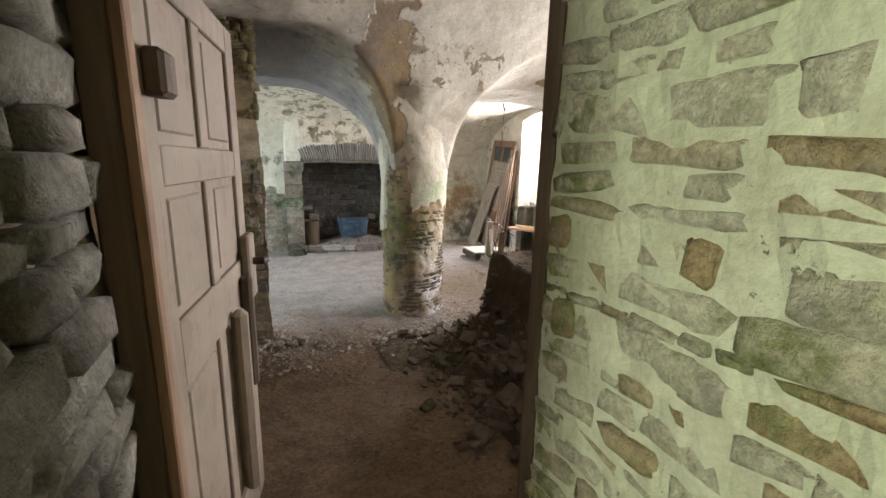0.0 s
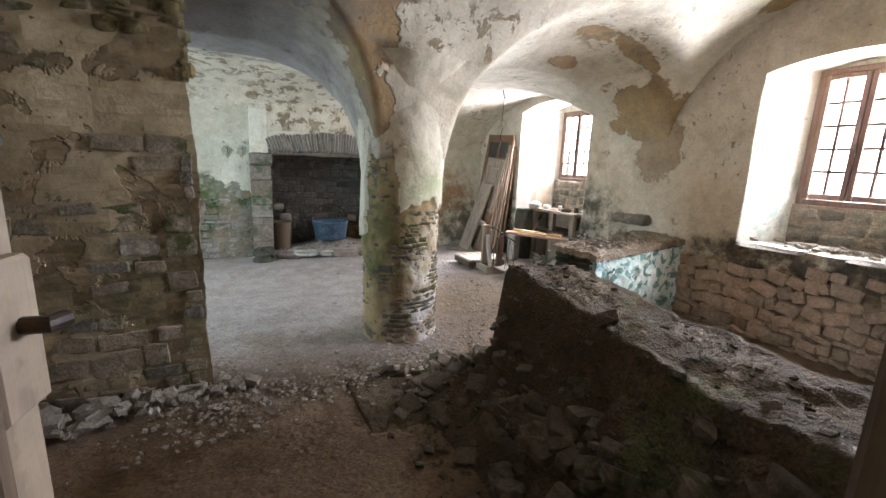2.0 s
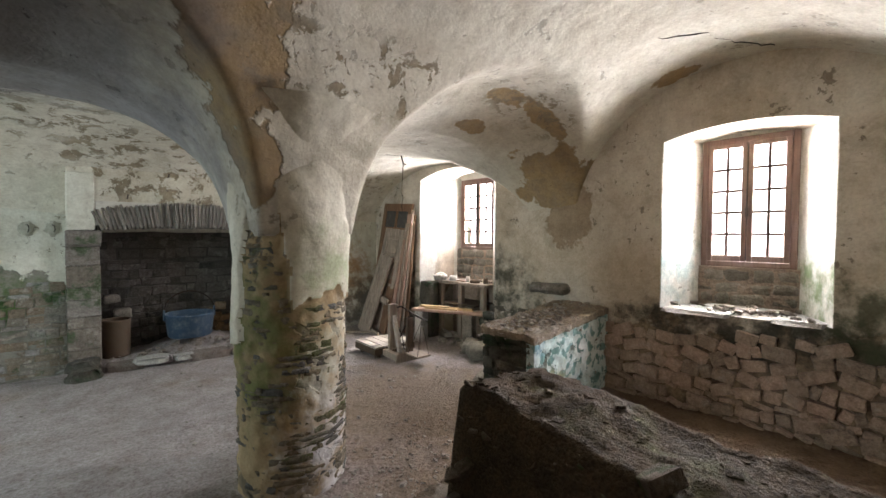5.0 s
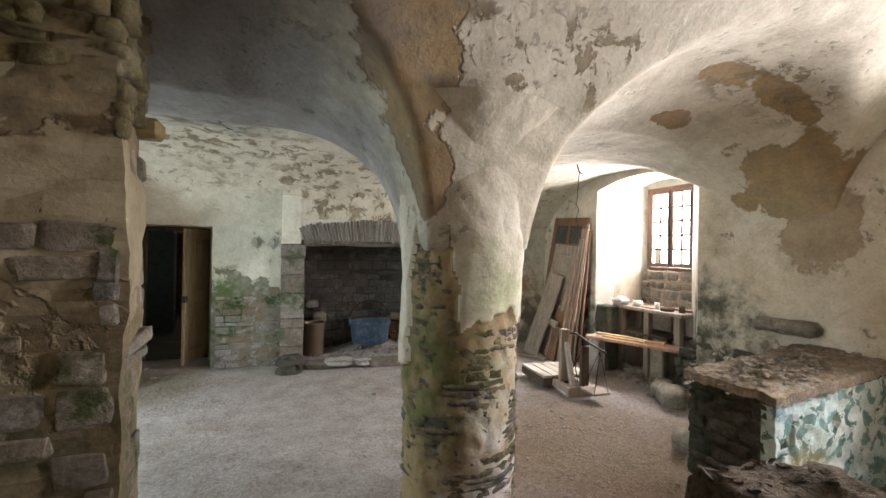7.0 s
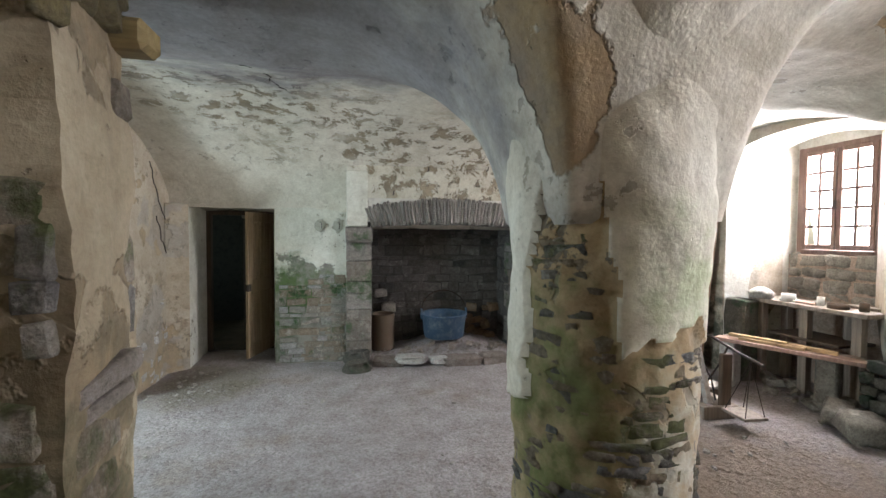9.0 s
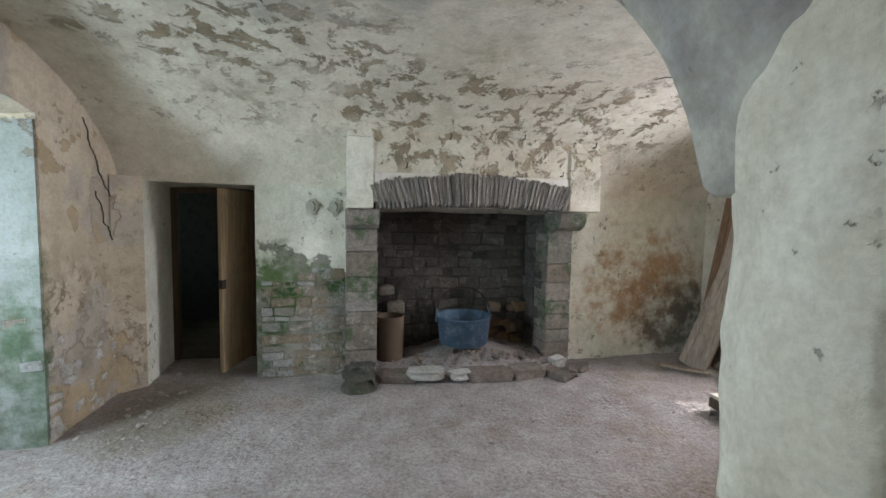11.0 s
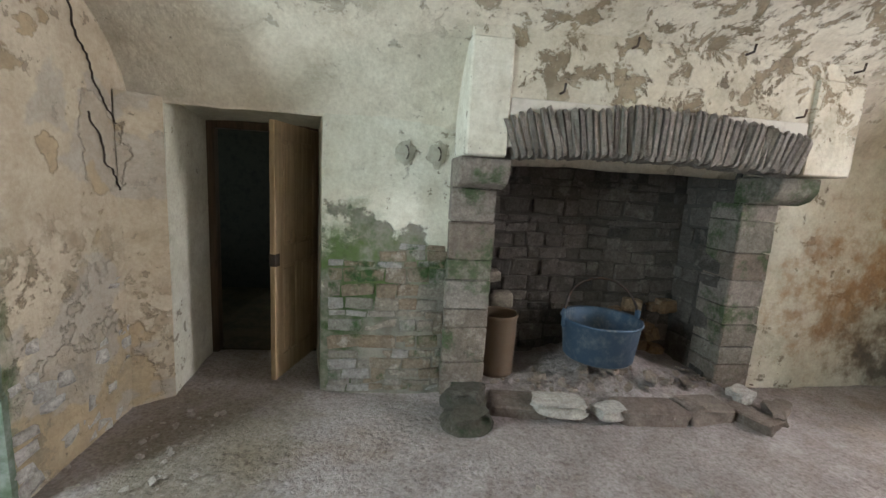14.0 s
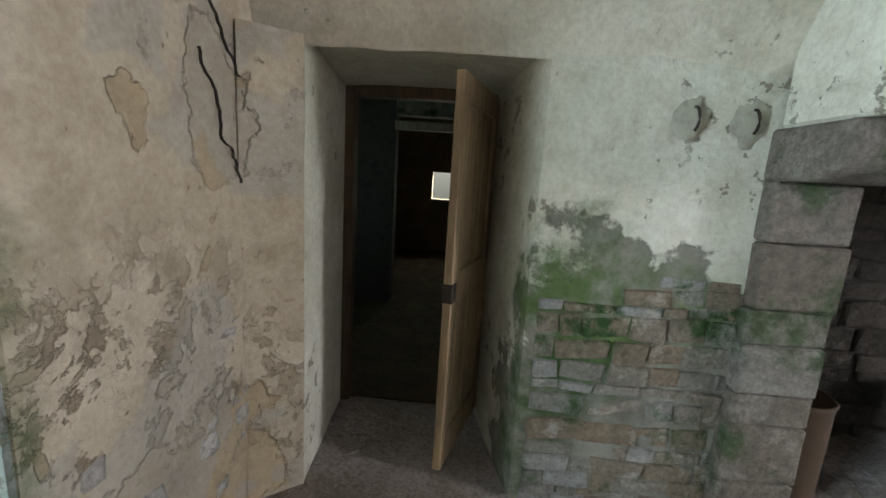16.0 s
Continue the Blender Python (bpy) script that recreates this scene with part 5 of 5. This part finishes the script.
for j in range(35):
    for i in (0, 60):
        bm.faces.new((vs[i, j][0], vs[i, j + 1][0], vs[i, j + 1][1], vs[i, j][1]))
bmesh.ops.recalc_face_normals(bm, faces=bm.faces)
part("limewashed_face", bm, M_TEAL, block, "blue-green limewash flaking off rubble")
bm = bmesh.new()
vs = {}
for i in range(61):
    for j in range(33):
        x, y = BX - 0.03 + 1.58 * i / 60, BY0 - 0.03 + (BY1 - BY0 + 0.05) * j / 32
        vs[i, j] = bm.verts.new((x + wob((x, y, 1), 8, 0.03), y + wob((x, y, 5), 8, 0.03), 0.845 + 0.12 * (x - BX) / 1.5 + wob((x, y, 0), 7, 0.03) + wob((x, y, 0), 20, 0.018) + wob((x, y, 0), 45, 0.008)))
for i in range(60):
    for j in range(32):
        bm.faces.new((vs[i, j], vs[i + 1, j], vs[i + 1, j + 1], vs[i, j + 1]))
ex = bmesh.ops.extrude_face_region(bm, geom=bm.faces[:])
for v in [e for e in ex["geom"] if isinstance(e, bmesh.types.BMVert)]:
    v.co.z -= 0.07
bmesh.ops.recalc_face_normals(bm, faces=bm.faces)
part("earth_crust", bm, M_EARTHLIGHT, block, "crumbling earth and lime crust")
courses(block, flat((BX + 0.04, BY0 + 0.02, 0), (1, 0, 0), (0, -1, 0)), 0, 1.46, 0.0, 0.80, M_TSTONE, (0.05, 0.11), (0.08, 0.24), lambda s, z: wob((s + BX, z, 2), 4, 1) > 0.1, proud=0.004)
courses(block, flat((BX + 0.02, BY0 + 0.03, 0), (0, 1, 0), (-1, 0, 0)), 0, 0.64, 0.0, 0.78, M_DARKROCK, (0.07, 0.15), (0.12, 0.3), proud=0.02)
chips("block_crumbs", [(4.6, 4.55, lambda x, y: 0.86 + 0.12 * (x - BX) / 1.5, 0.35, 0.16)], 260, 0.012, 0.07, M_CHIP, "crumbs on top of the demolished block")

# stub of a stone shelf in the window wall
t = thing("stone_shelf", (5.45, 5.0, 1.1), "rounded stone shelf stub set in the sooty wall", "shelf")
bm = bmesh.new()
box(bm, 5.33, 5.56, 4.72, 5.28, 1.05, 1.19, None, 0.045)
bmesh.ops.subdivide_edges(bm, edges=bm.edges[:], cuts=3, use_grid_fill=True)
for v in bm.verts:
    v.co += Vector((wob(v.co, 9, 0.02), 0, wob(v.co, 9, 0.02, 3)))
part("shelf_stone", bm, M_LSTONE, t, "", True)

# window sill slabs
for k, (y0, y1, x0, z) in enumerate(((2.24, 2.62, 5.44, 1.03), (2.94, 3.58, 5.42, 1.02), (2.60, 2.96, 5.66, 1.0), (2.55, 3.3, 5.85, 1.04))):
    t = thing("sill_slab", (5.7, (y0 + y1) / 2, 1.0), "rough slate slab on the window sill", "slab", "sill slabs")
    piece("slab", FLAGS, M_PALE, t, pose((x0 + 6.1) / 2, (y0 + y1) / 2, z, 0, 1.5, 0) @ Matrix.Diagonal((6.1 - x0, y1 - y0, 0.05, 1)))
chips("sill_crumbs", [(5.75, 2.9, 1.06, 0.15, 0.3)], 70, 0.015, 0.10, M_CHIP, "plaster crumbs on the window sill")

# timber stub at the top of the pier
t = thing("lintel_stub", (0.1, 4.85, 2.37), "sawn-off end of an old oak lintel in the pier", "beam")
boxed("beam_end", -0.4, 0.13, 4.80, 4.93, 2.36, 2.46, M_STUB, t, None, 0.02)

# ---- stones of the walls ----
# pillar
def round_place(s, z):
    a = s / PR
    rr = PR - 0.03
    r = pose(0, 0, 0, 0, 0, math.degrees(a) - 90)
    return Matrix.Translation((PX + rr * math.cos(a), PY + rr * math.sin(a), z)) @ r


courses(pillar, round_place, math.pi * PR * 0.95, math.pi * PR * 2.12, 0.0, 2.1, M_PILLARSTONE, (0.035, 0.075), (0.06, 0.24),
        lambda s, z: pillar_bare(s, z + 0.03) and pillar_bare(s - 0.03, z) and pillar_bare(s + 0.03, z) and wob((s, z, 4), 6, 1) > -0.3, proud=0.004, depth=0.075)
# fireplace wall, low and left
courses(wall_hearth, flat((-0.26, HEARTHY, 0), (1, 0, 0), (0, -1, 0)), 0.0, 0.90, 0.0, 1.36, M_FSTONE, (0.05, 0.13), (0.09, 0.30),
        lambda s, z: z < 0.98 + 0.35 * s + wob((s, z, 0), 5, 0.08), kind=ASHLAR, proud=0.018, tilt=5)
# window wall, low
courses(wall_win, flat((WALLX, 1.2, 0), (0, 1, 0), (-1, 0, 0)), 0.0, 3.05, -0.02, 0.90, M_PSTONE, (0.045, 0.16), (0.07, 0.27), lambda s, z: z < 0.80 + wob((s, z, 0), 3, 0.2) and wob((s, z, 8), 7, 1) > -0.42, proud=0.05, tilt=24, kind=ASHLAR)
courses(wall_win, flat((6.30, 6.66, 0), (0, 1, 0), (-1, 0, 0)), 0.0, 0.96, 1.0, 1.58, M_LSTONE, (0.10, 0.2), (0.16, 0.34), proud=0.03)
courses(wall_win, flat((6.12, 2.50, 0), (0, 1, 0), (-1, 0, 0)), 0.0, 0.92, 1.05, 1.47, M_LSTONE, (0.10, 0.18), (0.16, 0.34), proud=0.012)
courses(wall_win, flat((WALLX, 5.1, 0), (0, 1, 0), (-1, 0, 0)), 0.0, 1.2, -0.02, 0.8, M_DARKROCK, (0.08, 0.16), (0.14, 0.34), lambda s, z: wob((s, z, 2), 4, 1) > -0.2, proud=0.02)
# entry passage
for nm, x0, x1, mat in (("mortar_bed", 0.853, 0.892, M_GMORTAR), ("mortar_bed", -0.33, -0.285, M_MORTAR)):
    bm = bmesh.new()
    box(bm, x0, x1, 0.16, 1.03, 0.1, 2.56, None, 0)
    bmesh.ops.subdivide_edges(bm, edges=bm.edges[:], cuts=30, use_grid_fill=True)
    for v in bm.verts:
        v.co.x += wob(v.co, 7, 0.016) + wob(v.co, 22, 0.008)
    part(nm, bm, mat, wall_entry)
courses(wall_entry, flat((0.85, 0.18, 0), (0, 1, 0), (-1, 0, 0)), 0.0, 0.86, 0.2, 2.55, M_GSTONE, (0.03, 0.13), (0.07, 0.34), lambda s, z: wob((s, z, 6), 5, 1) > -0.42, proud=0.010, tilt=8)
courses(wall_entry, flat((-0.28, 0.18, 0), (0, 1, 0), (1, 0, 0)), 0.0, 0.78, 0.2, 2.55, M_LSTONE, (0.05, 0.12), (0.14, 0.42), proud=0.04)
# pier
courses(pier, flat((-1.2, 4.45, 0), (1, 0, 0), (0, -1, 0)), 0.0, 1.29, -0.02, 3.2, M_STONE, (0.07, 0.2), (0.14, 0.4),
        lambda s, z: (z < 0.5 + wob((s, 0, 0), 4, 0.3)) or (z < 1.9 and wob((s, z, 0), 4, 1) > 0.0) or (z > 2.2 and s < 0.5), proud=0.022, limit=200, kind=FLAGS)
courses(pier, flat((0.10, 4.48, 0), (-0.12, 0.99, 0), (0.99, 0.12, 0)), 0.0, 0.40, -0.02, 3.2, M_STONE, (0.07, 0.22), (0.14, 0.34),
        lambda s, z: z < 0.9 or (z < 2.3 and wob((s, z, 1), 4, 1) > 0.15), proud=0.006, kind=FLAGS)
# left wall foot and alcove edge
courses(wall_left, flat((LEFTX, 8.18, 0), (0, 1, 0), (1, 0, 0)), 0.0, 0.95, -0.02, 0.95, M_PALE, (0.05, 0.11), (0.07, 0.2), lambda s, z: wob((s, z, 0), 5, 1) > -0.15 + 0.55 * z, proud=0.006, tilt=14)

lining("wall_return", [((-1.582, 9.10, -0.05), (-1.372, 9.262, -0.05), (-1.372, 9.262, 2.15), (-1.582, 9.10, 2.15))], M_LEFT, "ochre plaster return beside the back door niche")
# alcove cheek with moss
lining("niche_lining", [((-2.33, 8.10, -0.05), (-1.585, 8.155, -0.05), (-1.585, 8.155, 2.45), (-2.33, 8.10, 2.4))], M_ALCOVE, "alcove cheek plaster, coloured dark against the near lamp, mossy below")


courses(wall_left, flat((-2.31, 8.118, 0), (0.9973, 0.0735, 0), (0.0735, -0.9973, 0)), 0.0, 0.72, 0.0, 1.35, M_FSTONE, (0.05, 0.12), (0.1, 0.28), lambda s, z: z < 1.15 + wob((s, z, 0), 4, 0.25), kind=ASHLAR, proud=0.02)


def crack(parent, points, out, width, name="crack"):
    """A jagged open crack: a dark sunken ribbon along the points."""
    pts = [Vector(p) for p in points]
    n = Vector(out).normalized()
    fine = []
    for a, b in zip(pts, pts[1:]):
        for k in range(9):
            p = a.lerp(b, k / 9)
            side = (b - a).normalized().cross(n)
            fine.append((p + side * (wob(p, 9, 0.035) + wob(p, 26, 0.03)) + n * 0.004, side))
    bm = bmesh.new()
    rows = []
    for k, (p, side) in enumerate(fine):
        w = 0.22 * width * (0.35 + 0.65 * math.sin(math.pi * (k + 0.5) / len(fine))) * (1 + wob(p, 20, 0.8))
        rows.append((bm.verts.new(p + side * w), bm.verts.new(p - n * 0.012), bm.verts.new(p - side * w)))
    for a, b in zip(rows, rows[1:]):
        bm.faces.new((a[0], b[0], b[1], a[1]))
        bm.faces.new((a[1], b[1], b[2], a[2]))
    part(name, bm, M_CRACK, parent)


X = LEFTX + 0.014
crack(wall_left, [(X, 8.70, 2.60), (X, 8.80, 2.40), (X, 8.90, 2.20), (X, 9.03, 2.02), (X, 9.12, 1.92), (X, 9.15, 1.6)], (1, 0, 0), 0.008)
crack(wall_left, [(X, 8.85, 1.98), (X, 8.93, 1.85), (X, 8.96, 1.72), (X, 9.05, 1.58), (X, 9.08, 1.5)], (1, 0, 0), 0.011)
crack(wall_left, [(X, 9.10, 1.2), (X, 9.14, 1.0), (X, 9.13, 0.86)], (1, 0, 0), 0.008)


def vault_crack(points, width):
    crack(ceiling, [(x, y, vault(x, y) + wob((x, y, vault(x, y)), 1.7, 0.025) + wob((x, y, vault(x, y)), 6, 0.008) + 0.002) for x, y in points], (0, 0, -1), width)


vault_crack([(0.0, 6.2), (0.02, 6.5), (0.1, 6.75), (0.07, 7.05), (0.2, 7.3)], 0.011)
vault_crack([(3.55, 7.42), (3.85, 7.3), (4.1, 7.25), (4.5, 7.0), (5.0, 6.9)], 0.010)
vault_crack([(3.0, 7.9), (3.4, 7.75), (3.8, 7.5), (4.2, 7.45)], 0.006)
vault_crack([(4.4, 3.3), (4.7, 3.0), (5.0, 2.9), (5.4, 2.6)], 0.006)

# torn rubble at the head of the pier
courses(pier, flat((-0.75, 4.45, 0), (1, 0, 0), (0, -1, 0)), 0.0, 0.86, 2.25, 3.45, M_YSTONE, (0.05, 0.12), (0.07, 0.2), lambda s, z: z > 2.75 - 0.5 * s + wob((s, z, 0), 4, 0.15), proud=0.05)
courses(pier, flat((0.07, 4.46, 0), (-0.12, 0.99, 0), (0.99, 0.12, 0)), 0.0, 0.40, 2.38, 3.4, M_YSTONE, (0.05, 0.12), (0.07, 0.18), proud=0.05)
# brick wedge set in the pier edge
piece("brick", FLAGS, M_PSTONE2, pier, pose(0.07, 4.62, 1.36, 0, -12, 80) @ Matrix.Diagonal((0.26, 0.10, 0.06, 1)))
piece("brick", FLAGS, M_PSTONE2, pier, pose(0.065, 4.62, 1.29, 0, -10, 80) @ Matrix.Diagonal((0.22, 0.09, 0.05, 1)))

chips("gravel_strip", [(0.7, 4.1, 0.0, 0.6, 0.22), (1.6, 4.25, 0.0, 0.5, 0.2), (0.1, 4.0, 0.01, 0.3, 0.2), (2.6, 4.4, 0.0, 0.5, 0.3)], 900, 0.008, 0.04, M_CHIP, "gravel and plaster crumbs strewn on the dirt")
chips("wall_foot_debris", [(0.0, 4.32, 0.02, 0.2, 0.08), (-0.4, 4.25, 0.04, 0.25, 0.1), (-0.9, 4.1, 0.08, 0.2, 0.12)], 130, 0.03, 0.13, M_CHIP, "pale fallen stones at the foot of the pier", 0.7)
